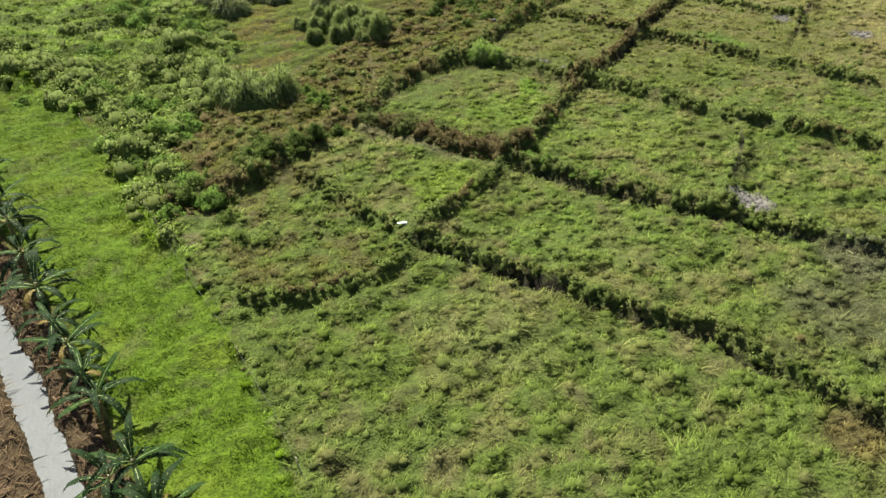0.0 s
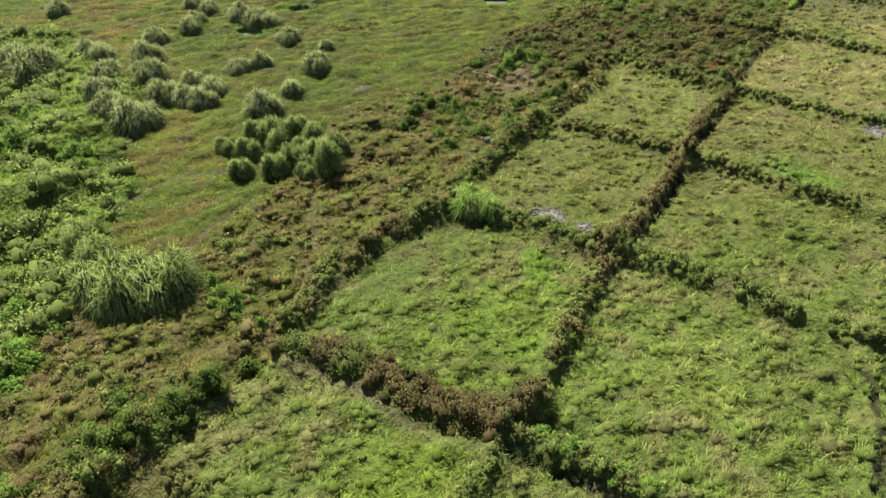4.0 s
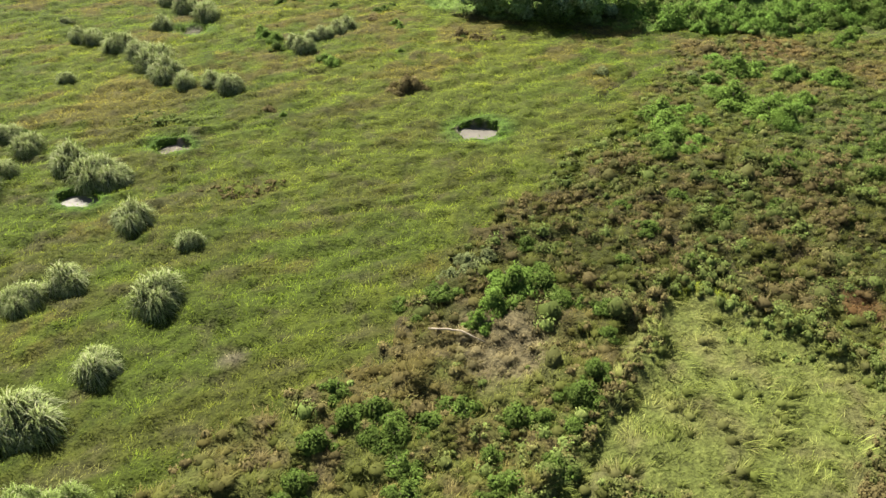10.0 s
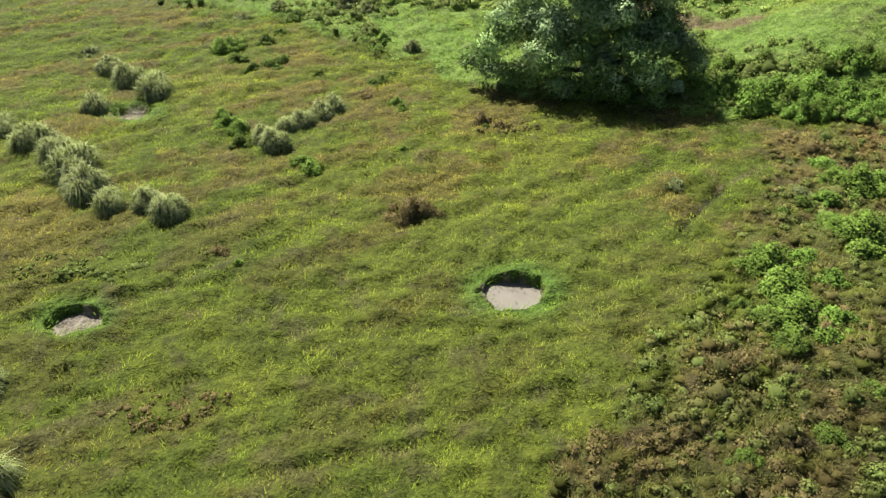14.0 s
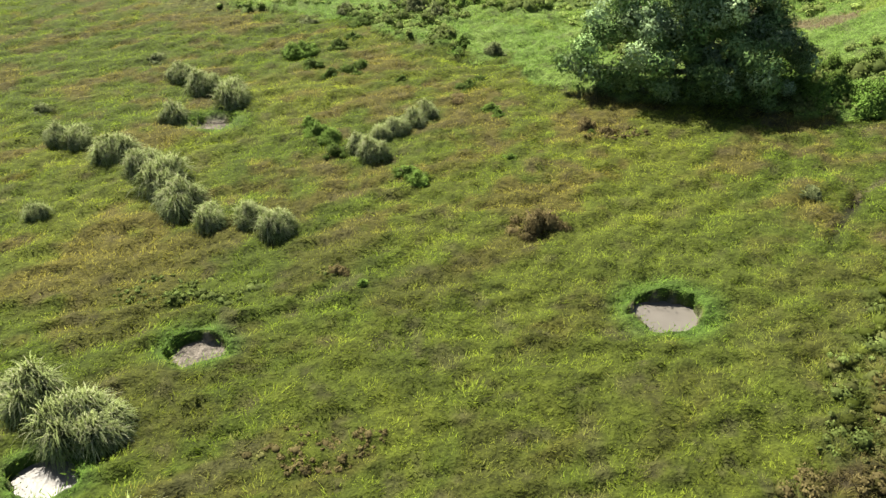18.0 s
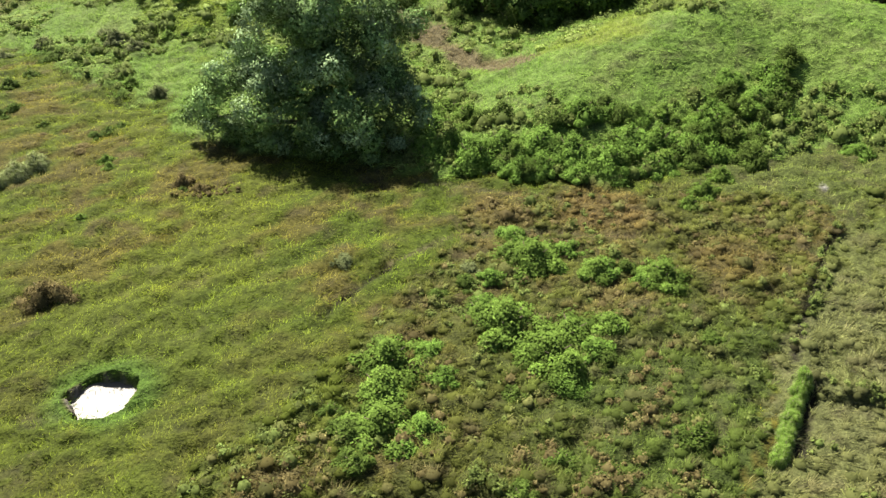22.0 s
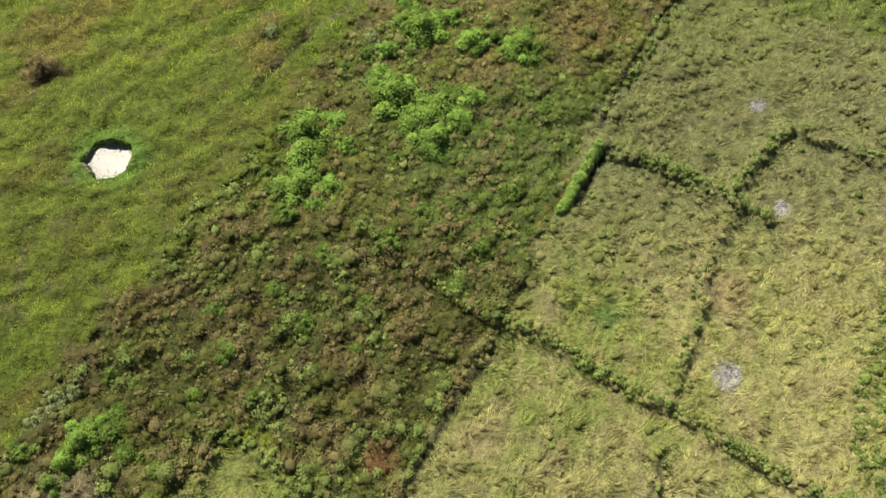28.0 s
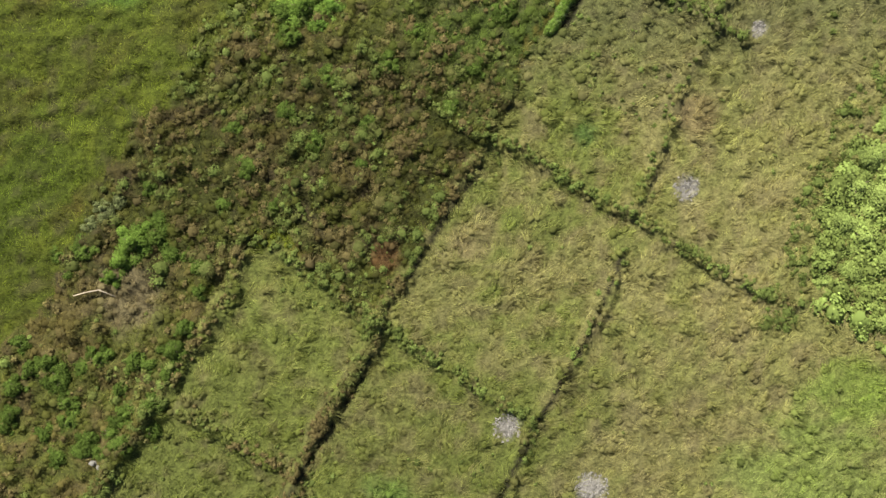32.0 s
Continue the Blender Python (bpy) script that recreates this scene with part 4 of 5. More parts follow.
def bush_forms(tone, fine):
    forms = []
    for k in range(3):
        r = np.random.default_rng(100 + k + len(tone) * 7)
        lobes = []
        for j in range(20):
            a, d = r.uniform(0, 2 * math.pi), r.uniform(0.0, 0.85)
            lobes.append((math.cos(a) * d, math.sin(a) * d, r.uniform(0.22, 0.42), r.uniform(0.5, 1.0) * (1.1 - d)))
        lobes = np.array(lobes)
        tint = np.tile(np.array(BUSH_TINTS[tone]), (20, 1)) * r.uniform(0.6, 1.25, 20)[:, None]
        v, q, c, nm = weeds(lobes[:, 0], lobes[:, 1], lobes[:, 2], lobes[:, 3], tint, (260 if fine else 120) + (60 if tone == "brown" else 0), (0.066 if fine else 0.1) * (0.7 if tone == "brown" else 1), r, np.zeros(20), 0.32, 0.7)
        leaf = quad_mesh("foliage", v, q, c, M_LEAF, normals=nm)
        stems = []
        for j in range(3):
            a = r.uniform(0, 2 * math.pi)
            x, y = math.cos(a), math.sin(a)
            stems.append(bm_mesh("stem", tube([(0.03 * x, 0.03 * y, -0.1), (0.15 * x, 0.15 * y, 0.25), (0.4 * x, 0.4 * y, 0.6)], [0.035, 0.025, 0.01], 5), M_TWIG))
        forms.append((leaf, stems))
    return forms


def thing(name, x, y, scale, turn, sink=0.05):
    ob = new(name)
    ob.matrix_basis = Matrix.Translation((x, y, float(height(np.array([x]), np.array([y]))[0]) - sink)) @ Euler((0, 0, turn)).to_matrix().to_4x4() @ Matrix.Diagonal((*scale, 1))
    ob.empty_display_size = 0.2
    return ob


def bush(x, y, r, tall, tone, label, group="", name="bush"):
    key = (tone, r > 1.15)
    if key not in BUSH_FORMS:
        BUSH_FORMS[key] = bush_forms(*key)
    leaf, stems = BUSH_FORMS[key][random.randrange(3)]
    ob = thing(name, x, y, (r, r, r * tall), random.uniform(0, 6.28))
    tagged(part("foliage", leaf, ob), kind="stuff")
    for s in stems:
        part("stem", s, ob)
    return tagged(ob, label, "bush", group)


LABELS = {"bright": "bright green leafy bush among weeds", "green": "leafy green bush on rough grass", "dark": "dark green low bush on rough grass",
          "brown": "brown dry twiggy bush on the meadow", "pale": "pale grey-green shrub on rough grass", "lime": "sunlit yellow-green leafy bush beside the paddies"}


def bushes(rows, tone, tall, group):
    for x, y, r in rows:
        bush(x, y, r, tall * random.uniform(0.85, 1.15), tone, LABELS[tone], group)


# the creeper ground and the scrub beside the first paddies
bushes([(-22.8, 47.4, 1.3), (-20.2, 44.2, 1.2), (-18.3, 44.2, 1.2), (-16.2, 42.0, 1.5), (-14.0, 39.9, 1.3), (-16.4, 38.7, 1.1), (-19.5, 48.2, 1.4),
        (-22.5, 52.8, 1.6), (-26.2, 54.8, 1.3), (-18.3, 49.9, 1.5), (-29.5, 62.8, 1.6), (-33.4, 63.0, 1.2), (-32.3, 55.0, 0.8)], "green", 0.8, "creeper bushes")
bushes([(-27.7, 71.0, 1.9), (-24.1, 71.7, 1.6), (-28.6, 75.9, 1.5), (-30.9, 73.6, 1.6), (-22.1, 68.4, 1.3), (-22.8, 60.5, 1.1), (-20.0, 53.3, 1.3),
        (-17.4, 51.9, 1.1), (-17.8, 47.8, 1.0), (-18.2, 57.1, 1.1), (-23.2, 70.2, 1.3)], "green", 0.8, "creeper bushes")
bushes([(-8.8, 53.4, 1.25), (-10.3, 55.2, 1.15), (-7.3, 52.0, 0.8), (-9.6, 54.0, 0.9)], "bright", 1.0, "bright bushes by the scrub")
bushes([(7.6, 61.0, 0.5), (8.6, 60.3, 0.55), (9.4, 59.0, 0.6), (5.7, 44.6, 0.7), (8.6, 42.6, 0.65), (9.7, 41.8, 0.6), (6.8, 43.7, 0.55)], "green", 0.9, "bushes on the bunds")
bushes([(-15.1, 40.9, 1.3), (-15.5, 40.0, 1.1), (-16.2, 38.3, 1.0), (-12.6, 38.2, 0.9), (-11.4, 35.7, 0.7), (-14.8, 41.9, 1.1), (-16.2, 36.6, 0.8)], "dark", 0.95, "creeper bushes")
# the scrub band
bushes([(8.6, 85.0, 1.5), (7.5, 83.8, 1.25), (6.7, 82.8, 0.9)], "bright", 1.15, "bushes on the scrub band")
bushes([(6.4, 87.3, 0.9), (7.5, 87.8, 0.8), (5.5, 86.2, 0.7)], "pale", 0.7, "pale shrubs")
# the first two dark bushes also fill in the bright bushes' shadow
bushes([(9.9, 85.2, 1.1), (10.7, 84.1, 1.2), (3.8, 82.9, 0.6), (2.3, 77.3, 1.0), (10.1, 76.2, 0.9), (1.1, 76.9, 0.9), (0.4, 78.6, 0.8), (11.6, 84.0, 0.8), (9.6, 88.6, 0.8),
        (3.6, 73.3, 0.9), (4.9, 72.2, 0.9), (-0.5, 73.8, 0.9), (9.0, 74.2, 0.8), (7.0, 71.8, 0.9), (5.8, 71.0, 0.7), (1.7, 72.4, 0.8)], "dark", 0.8, "bushes on the scrub band")
bushes([(4.5, 76.8, 0.9), (6.7, 75.2, 0.8), (23.5, 89.5, 0.8), (20.6, 91.1, 0.8), (25.6, 95.8, 0.9), (9.0, 76.8, 0.7), (12.4, 81.5, 0.6), (-0.9, 73.0, 0.8)], "dark", 0.8, "bushes on the scrub band")
bushes([(28.0, 111.3, 2.08), (31.3, 110.2, 1.43), (35.0, 109.8, 1.56), (26.1, 106.3, 2.21), (28.1, 104.1, 1.95), (29.2, 105.7, 1.82), (28.7, 102.9, 1.56),
        (20.4, 104.0, 1.95), (20.2, 102.1, 1.95), (20.2, 100.1, 1.82), (31.2, 106.0, 1.30), (26.9, 112.0, 1.30), (24.9, 107.2, 1.30)], "bright", 0.75, "bright bushes near the mound")
bushes([(22.4, 104.5, 0.9), (23.0, 102.8, 0.8), (22.1, 99.9, 1.0), (25.1, 107.6, 1.0), (30.1, 104.3, 1.0), (28.5, 102.2, 1.2), (27.1, 113.6, 1.1), (30.3, 112.4, 1.0), (31.7, 110.4, 1.1), (25.7, 109.7, 0.8),
        (33.6, 109.4, 0.9), (21.2, 98.8, 0.9)], "green", 0.8, "bright bushes near the mound")
bushes([(22.8, 108.6, 0.8), (18.8, 99.6, 1.0), (19.2, 98.0, 0.9), (26.1, 101.8, 0.8), (24.3, 109.6, 0.9), (33.0, 110.6, 0.8), (30.5, 103.8, 0.9), (18.0, 101.0, 0.8)], "dark", 0.75, "bushes near the mound")
bushes([(17.9, 111.7, 0.9), (24.6, 110.8, 0.9)], "pale", 0.6, "pale shrubs")
bushes([(3.0, 109.2, 1.5), (7.3, 120.1, 0.8), (-6.8, 105.9, 0.6), (8.5, 119.3, 0.7)], "brown", 1.1, "dry bushes on the meadow")
# the foot of the mound
bushes([(30.2, 123.0, 1.88), (32.0, 122.0, 2.00), (34.1, 120.8, 1.75), (36.0, 122.8, 1.88), (38.1, 123.4, 1.88), (33.1, 125.2, 1.75), (39.9, 122.8, 1.88),
        (41.6, 124.6, 1.75), (41.7, 122.4, 1.62), (38.0, 121.1, 1.38), (29.9, 120.7, 1.38), (47.6, 129.6, 2.00), (46.0, 127.6, 1.62), (35.5, 125.5, 1.62)], "green", 0.95, "bushes on the mound")
bushes([(22.8, 122.6, 2.04), (25.6, 121.9, 1.92), (24.3, 123.2, 1.68), (28.4, 120.4, 1.32), (27.5, 123.0, 1.68)], "green", 1.1, "bushes beside the big tree")
bushes([(39.7, 117.9, 1.2), (41.3, 119.7, 1.0), (38.4, 116.6, 0.8), (46.6, 141.3, 1.3), (49.0, 141.0, 0.9)], "bright", 0.9, "bushes by the mound")
bushes([(51.6, 122.5, 1.3), (57.0, 126.6, 1.4), (58.1, 131.2, 1.0), (64.3, 127.1, 1.4), (48.0, 126.2, 1.0), (44.0, 124.2, 1.4), (61.0, 119.5, 1.0), (66.0, 121.5, 1.1)], "green", 0.7, "bushes beyond the mound")
# the sunlit thicket beside the far paddies
bushes([(57.2, 88.6, 1.7), (56.2, 86.7, 1.6), (57.8, 85.9, 1.9), (55.0, 84.4, 1.5), (56.4, 83.3, 1.7), (54.2, 82.3, 1.2), (55.6, 81.1, 1.4), (58.1, 81.7, 1.7), (57.9, 77.6, 1.4), (59.3, 90.8, 1.6),
        (59.7, 87.6, 1.7), (59.9, 83.6, 1.7), (59.5, 79.4, 1.6), (53.8, 80.4, 0.8), (54.9, 86.2, 0.8), (56.9, 79.6, 1.0), (61.2, 85.6, 1.4), (61.3, 81.4, 1.4), (61.3, 89.8, 1.4)], "lime", 0.7, "sunlit thicket")



# ---- tall grass clumps ----
def clump_forms(green):
    forms = []
    for k in range(3):
        r = np.random.default_rng(300 + k + 10 * green)
        n = 2600
        # a few tufts side by side, each a fountain of arching blades
        m = 6
        turn = r.uniform(0, 2 * math.pi) + np.arange(m) * 2.4
        mid = np.column_stack([np.cos(turn) * 0.42, np.sin(turn) * 0.42]) * r.uniform(0.5, 1.15, m)[:, None]
        size = r.uniform(0.5, 1.08, m)
        j = r.integers(0, m, n)
        d = r.normal(size=(n, 3))
        d[:, 2] = np.abs(d[:, 2]) * 1.1 + 0.05
        d /= np.linalg.norm(d, axis=1)[:, None]
        base = np.column_stack([mid[j] + d[:, :2] * (0.36 * size[j])[:, None], np.maximum(d[:, 2], 0) * 0.78 * size[j]])
        aim = d * np.array([0.8, 0.8, 0.9]) + np.array([0.14, -0.06, 0.55]) + r.normal(size=(n, 3)) * 0.18
        tone = np.array(([0.20, 0.245, 0.08], [0.175, 0.24, 0.055], [0.15, 0.25, 0.038])[green]) * r.uniform(0.7, 1.25, n)[:, None]
        tone[r.random(n) < (0.1 if green else 0.22)] = np.array([0.29, 0.30, 0.165])
        v, q, c = blades(base, aim, r.uniform(0.35, 0.85, n) * size[j], r.uniform(0.017, 0.032, n), r.uniform(0.5, 1.2, n), tone, 3, r)
        tip = np.tile(np.repeat(np.linspace(0, 1, 4) ** 2, 2), n) * (0.1 if green == 2 else 0.3)
        c = mix(c, (0.33, 0.37, 0.19), tip)
        nm = np.repeat(d + np.array([0, 0, 0.1]) + r.normal(0, 0.16, (n, 3)), len(v) // n, 0)
        # inner domes at a third of the tone, for dead skirts and inner shade
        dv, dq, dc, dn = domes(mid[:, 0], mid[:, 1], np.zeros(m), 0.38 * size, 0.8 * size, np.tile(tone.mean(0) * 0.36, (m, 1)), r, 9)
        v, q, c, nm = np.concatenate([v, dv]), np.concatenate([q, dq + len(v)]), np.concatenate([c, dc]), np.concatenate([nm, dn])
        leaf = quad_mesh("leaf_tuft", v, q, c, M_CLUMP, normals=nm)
        # core behind the blades, its shade given by a dark material
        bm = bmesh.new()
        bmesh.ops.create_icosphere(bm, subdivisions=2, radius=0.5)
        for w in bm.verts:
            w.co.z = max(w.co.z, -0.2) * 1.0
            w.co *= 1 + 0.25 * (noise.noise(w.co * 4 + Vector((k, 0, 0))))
        forms.append((leaf, bm_mesh("shaded_base", bm, M_INNER)))
    return forms


CLUMPS = (clump_forms(0), clump_forms(1), clump_forms(2))


def clump(x, y, r, label, group, tall=1.0):
    leaf, base = CLUMPS[("tall green" in label) + ("bright" in label)][random.randrange(3)]
    ob = thing("grass_clump", x, y, (r, r, r * tall), random.uniform(-0.9, 0.9))
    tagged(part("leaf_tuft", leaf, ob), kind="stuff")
    part("shaded_base", base, ob, "matted inner grass, darkened for the shade inside the clump")
    return tagged(ob, label, "grass clump", group)


def clumps(rows, group, label="tall grey-green grass clump on the meadow", tall=1.0):
    for x, y, r in rows:
        clump(x, y, r * (1.08 if "cluster" in label else 1.3), label, group, tall * random.uniform(0.9, 1.1))


clumps([(-12.1, 91.8, 1.1), (-15.1, 84.8, 0.9), (-13.5, 86.1, 1.0), (-8.5, 84.7, 1.1), (-9.9, 80.3, 1.0), (-16.6, 78.3, 1.2),
        (-16.2, 80.3, 1.0), (-18.3, 82.6, 0.9), (-11.7, 76.9, 1.4), (-8.3, 89.6, 0.6), (-23.3, 102.2, 0.9), (-21.3, 100.4, 0.9), (-21.7, 97.4, 0.9), (-21.7, 95.0, 1.0)], "clumps on the meadow")
clumps([(-9.7, 72.0, 1.2), (-10.9, 71.7, 1.1), (-8.4, 73.0, 1.0), (-11.2, 69.8, 1.0), (-9.0, 67.3, 1.05), (-7.8, 68.3, 1.1), (-5.6, 67.4, 1.2), (-7.5, 69.8, 1.0),
        (-5.3, 70.0, 1.0), (-11.3, 67.4, 0.95), (-13.0, 70.5, 0.9), (-7.1, 71.4, 1.0), (-9.4, 70.3, 1.0), (-6.4, 69.0, 0.9), (-6.9, 66.6, 0.8), (-10.2, 73.2, 0.9)], "dense cluster of clumps",
       "tall green grass clump in a dense cluster", 1.6)
clumps([(-27.7, 88.2, 1.3), (-23.6, 87.3, 1.4), (-25.2, 82.4, 1.1), (-17.6, 78.9, 1.3), (-19.7, 79.5, 1.3), (-16.2, 80.9, 1.0), (-20.4, 74.9, 1.7), (-22.9, 75.8, 1.3),
        (-24.4, 78.8, 1.1), (-24.4, 92.3, 1.0), (-22.2, 83.1, 1.3), (-31.8, 84.0, 1.8), (-28.8, 88.8, 1.3), (-34.6, 86.5, 1.3), (-36.7, 100.5, 1.2), (-24.2, 92.0, 1.0)], "clumps on the meadow")
clumps([(-13.8, 54.2, 1.7), (-15.6, 54.2, 1.6), (-12.4, 55.2, 1.5), (-14.6, 55.6, 1.5), (-16.8, 55.4, 1.2), (-17.4, 57.6, 1.2), (-19.0, 59.2, 1.1)], "clumps by the scrub",
       "tall green grass clump beside weedy scrub", 1.15)
clumps([(-17.9, 98.1, 1.2), (-15.7, 96.6, 1.2), (-14.5, 96.6, 1.1), (-16.9, 114.0, 1.3), (-15.7, 111.8, 1.3), (-18.6, 116.0, 1.1), (-13.6, 110.2, 0.8), (-20.9, 117.6, 1.2), (-23.8, 119.7, 0.9),
        (-25.2, 119.8, 0.8), (-11.6, 110.3, 0.9), (-10.1, 109.4, 0.95), (-20.1, 129.2, 0.95), (-15.4, 125.2, 1.2), (-17.7, 127.0, 1.1), (-18.8, 122.6, 0.9), (-23.0, 111.3, 0.6)], "clumps on the far meadow", "silvery grass clump on the far meadow", 1.0)
bushes([(-12.6, 133.3, 1.6), (-11.9, 133.9, 1.3), (0.3, 134.1, 0.9), (2.1, 122.3, 0.8), (1.7, 123.1, 0.75), (-3.1, 113.8, 1.0), (-3.7, 114.6, 0.9), (1.9, 144.4, 1.1), (3.0, 145.1, 1.2), (0.7, 143.8, 1.0),
        (3.9, 143.0, 1.0), (-8.3, 119.3, 1.2), (-9.2, 119.9, 1.0), (-9.9, 121.2, 0.8), (2.3, 116.3, 0.6), (-5.5, 104.6, 0.4), (-0.8, 135.1, 0.6)], "bright", 0.8, "bushes on the far meadow")
bushes([(-7.5, 140.3, 1.2), (-8.2, 139.4, 1.0), (-9.2, 134.8, 1.1), (-11.0, 131.1, 1.0), (-8.2, 129.8, 1.0), (-7.2, 130.6, 0.8), (-9.3, 129.4, 0.8), (-8.3, 136.6, 0.8), (0.5, 127.3, 0.7), (-0.2, 126.5, 0.8), (1.3, 127.9, 0.6),
        (-8.0, 117.6, 0.9), (7.5, 119.2, 0.5), (-4.2, 128.2, 0.5), (-21.2, 101.0, 0.7), (-22.5, 102.7, 0.7)], "dark", 0.7, "bushes on the far meadow")
bushes([(-3.3, 142.7, 1.5), (2.6, 132.6, 1.2), (-5.0, 144.6, 1.4), (-1.8, 141.9, 1.2), (-27.9, 124.4, 1.0), (-22.7, 133.1, 1.1), (-9.1, 142.0, 1.0), (-12.3, 140.8, 1.0)], "pale", 0.8, "bushes on the far meadow")
bushes([(-0.3, 124.8, 0.9), (-2.5, 127.5, 0.5), (-3.8, 126.7, 0.5)], "brown", 0.5, "dry bushes on the meadow")
clumps([(-5.3, 119.5, 0.75), (-4.3, 120.2, 0.8), (-3.4, 121.2, 0.85), (-2.6, 122.3, 0.8), (-5.6, 116.9, 0.85), (-6.4, 117.9, 0.75)], "clumps on the far meadow", "silvery grass clump on the far meadow", 1.0)

# tall bright grass beside the bunds
clumps([(3.6, 62.3, 1.15), (4.5, 61.8, 0.9), (2.9, 62.7, 0.8)], "tall grass on the bund", "tall green bright grass clump bending over a paddy bund", 0.68)
row = random.Random(58)
clumps([(x + row.uniform(-0.12, 0.12), y + row.uniform(-0.12, 0.12), row.uniform(0.27, 0.36)) for x, y in along([(39.0, 102.0), (38.0, 100.4), (37.1, 99.0), (36.3, 97.7)], 0.3)],
       "bright row of tall grass", "tall green bright grass row on the main bund", 1.35)
# denser dark shrubs about the scrub band
bushes([(2.9, 76.2, 1.2), (5.6, 77.4, 1.1), (7.9, 77.0, 1.1), (0.0, 75.6, 1.0), (10.6, 77.8, 1.2), (4.4, 71.4, 1.2), (6.3, 72.4, 1.2), (2.5, 70.9, 1.0), (3.4, 74.6, 1.0), (7.4, 73.6, 1.0),
        (11.4, 79.2, 0.9), (8.8, 72.6, 0.9), (-9.9, 46.4, 1.4), (-11.2, 45.0, 1.3), (-12.6, 44.2, 1.3), (-8.8, 47.6, 1.2), (-12.2, 46.6, 1.2), (-7.4, 49.2, 1.0)], "dark", 0.8, "dark shrubs on the scrub")
bushes([(10.0, 86.4, 1.2), (5.2, 84.6, 1.0), (3.2, 84.3, 0.8), (12.7, 83.2, 0.9), (14.2, 87.2, 0.9), (16.2, 89.6, 0.9), (18.6, 93.2, 1.0), (15.2, 92.2, 0.8), (21.5, 95.2, 0.9), (27.5, 98.0, 0.9),
        (31.2, 95.4, 0.9), (33.4, 99.2, 1.0), (35.8, 104.8, 0.9), (29.5, 92.8, 0.8), (24.2, 92.4, 0.8), (17.6, 86.8, 0.8)], "dark", 0.65, "dark shrubs on the scrub")
# the leafy band at the mound's foot
foot = [(21.5, 134.6), (26.8, 128.8), (32.5, 126.0), (39.0, 127.0), (47.5, 131.5), (49.6, 131.5), (48.9, 127.5), (44.3, 121.5), (35.0, 119.2), (28.7, 119.6), (22.0, 124.3)]
pick_ = random.Random(44)
band = 0
while band < 52:
    x, y = pick_.uniform(21, 51), pick_.uniform(119, 135)
    if inside(np.array([x]), np.array([y]), foot)[0]:
        band += 1
        bush(x, y, pick_.uniform(0.9, 1.7), pick_.uniform(0.7, 1.0), pick_.choice(("green", "green", "dark", "bright")), "leafy green bush in the thick growth under the mound", "leafy band")
# low herbs and dry patches on the meadow
weed_field("herb_patch", "low grey-green herbs in a meadow patch", lambda x, y: np.hypot((x + 13.5) / 3.2, (y - 104.8) / 1.1) + 0.6 * (vnoise(x, y, 0.8, 61) - 0.5) < 1, 900, (-18, -9, 102, 107), 0.22, 26, 0.08, -0.3, 0.6)
weed_field("dry_weeds", "low dry brown weeds on the meadow", lambda x, y: np.minimum(np.hypot((x + 6.6) / 2.6, (y - 95.4) / 1.0), np.minimum(np.hypot((x - 9) / 2.4, (y - 119.2) / 0.9), np.hypot((x + 7) / 1.2, (y - 106.2) / 0.8)))
           + 0.6 * (vnoise(x, y, 0.8, 61) - 0.5) < 1, 9000, (-11, 14, 93, 122), 0.17, 22, 0.07, 1.0, 0.6)
thicket = [(53.4, 78.6), (53.0, 82), (54.2, 86), (56, 89.6), (59, 91.5), (66, 91), (67, 74), (58.5, 75)]
weed_field("thicket_weeds", "sunlit yellow-green leafy growth beside the paddies", lambda x, y: inside(x, y, thicket), 1300, (52, 67, 73, 93), 0.6, 60, 0.2, -0.6, 0.9, 1.5)
weed_field("edge_weeds", "dark green weeds along the thicket's edge", lambda x, y: line_distance(x, y, [(50.6, 77.8), (51.8, 81.4), (53.4, 86), (55.6, 90.6), (58, 93.5)]) < 1.1, 700, (49, 60, 76, 95), 0.36, 46, 0.11, -0.1, 0.8, 0.85)
bushes([(47.5, 127.5, 1.5), (48.5, 129.5, 1.6), (49.5, 131.5, 1.4), (46.0, 125.8, 1.4), (43.0, 124.5, 1.5), (40.5, 123.8, 1.4), (45.0, 124.2, 1.2)], "dark", 0.9, "dark shrubs on the mound")


# ---- trees ----
def leaf_mass(lobes, tint, leaf, dense, seed, shade=0.55):
    r = np.random.default_rng(seed)
    pieces, normals = [], []
    for x, y, z, rad in lobes:
        n = int(dense * rad * rad)
        d = r.normal(size=(n, 3))
        d /= np.linalg.norm(d, axis=1)[:, None]
        bump = 0.78 + 0.45 * np.array([noise.noise(Vector(w) * 2.3 + Vector((x, y, z))) for w in d])
        reach = bump * r.uniform(0.72, 1.06, n)
        pos = np.array([x, y, z]) + d * (rad * reach)[:, None] * np.array([1, 1, 0.85])
        col = np.tile(np.array(tint), (n, 1)) * r.uniform(0.65, 1.25, n)[:, None]
        pieces.append(leaf_cards(pos, d + r.normal(size=d.shape) * 0.4 + np.array([0, 0, 0.2]), leaf * r.uniform(0.6, 1.35, n), col, 0.5, r))
        normals.append(np.repeat(d + r.normal(size=d.shape) * 0.25, 4, 0))
    return *joined(pieces), np.concatenate(normals)


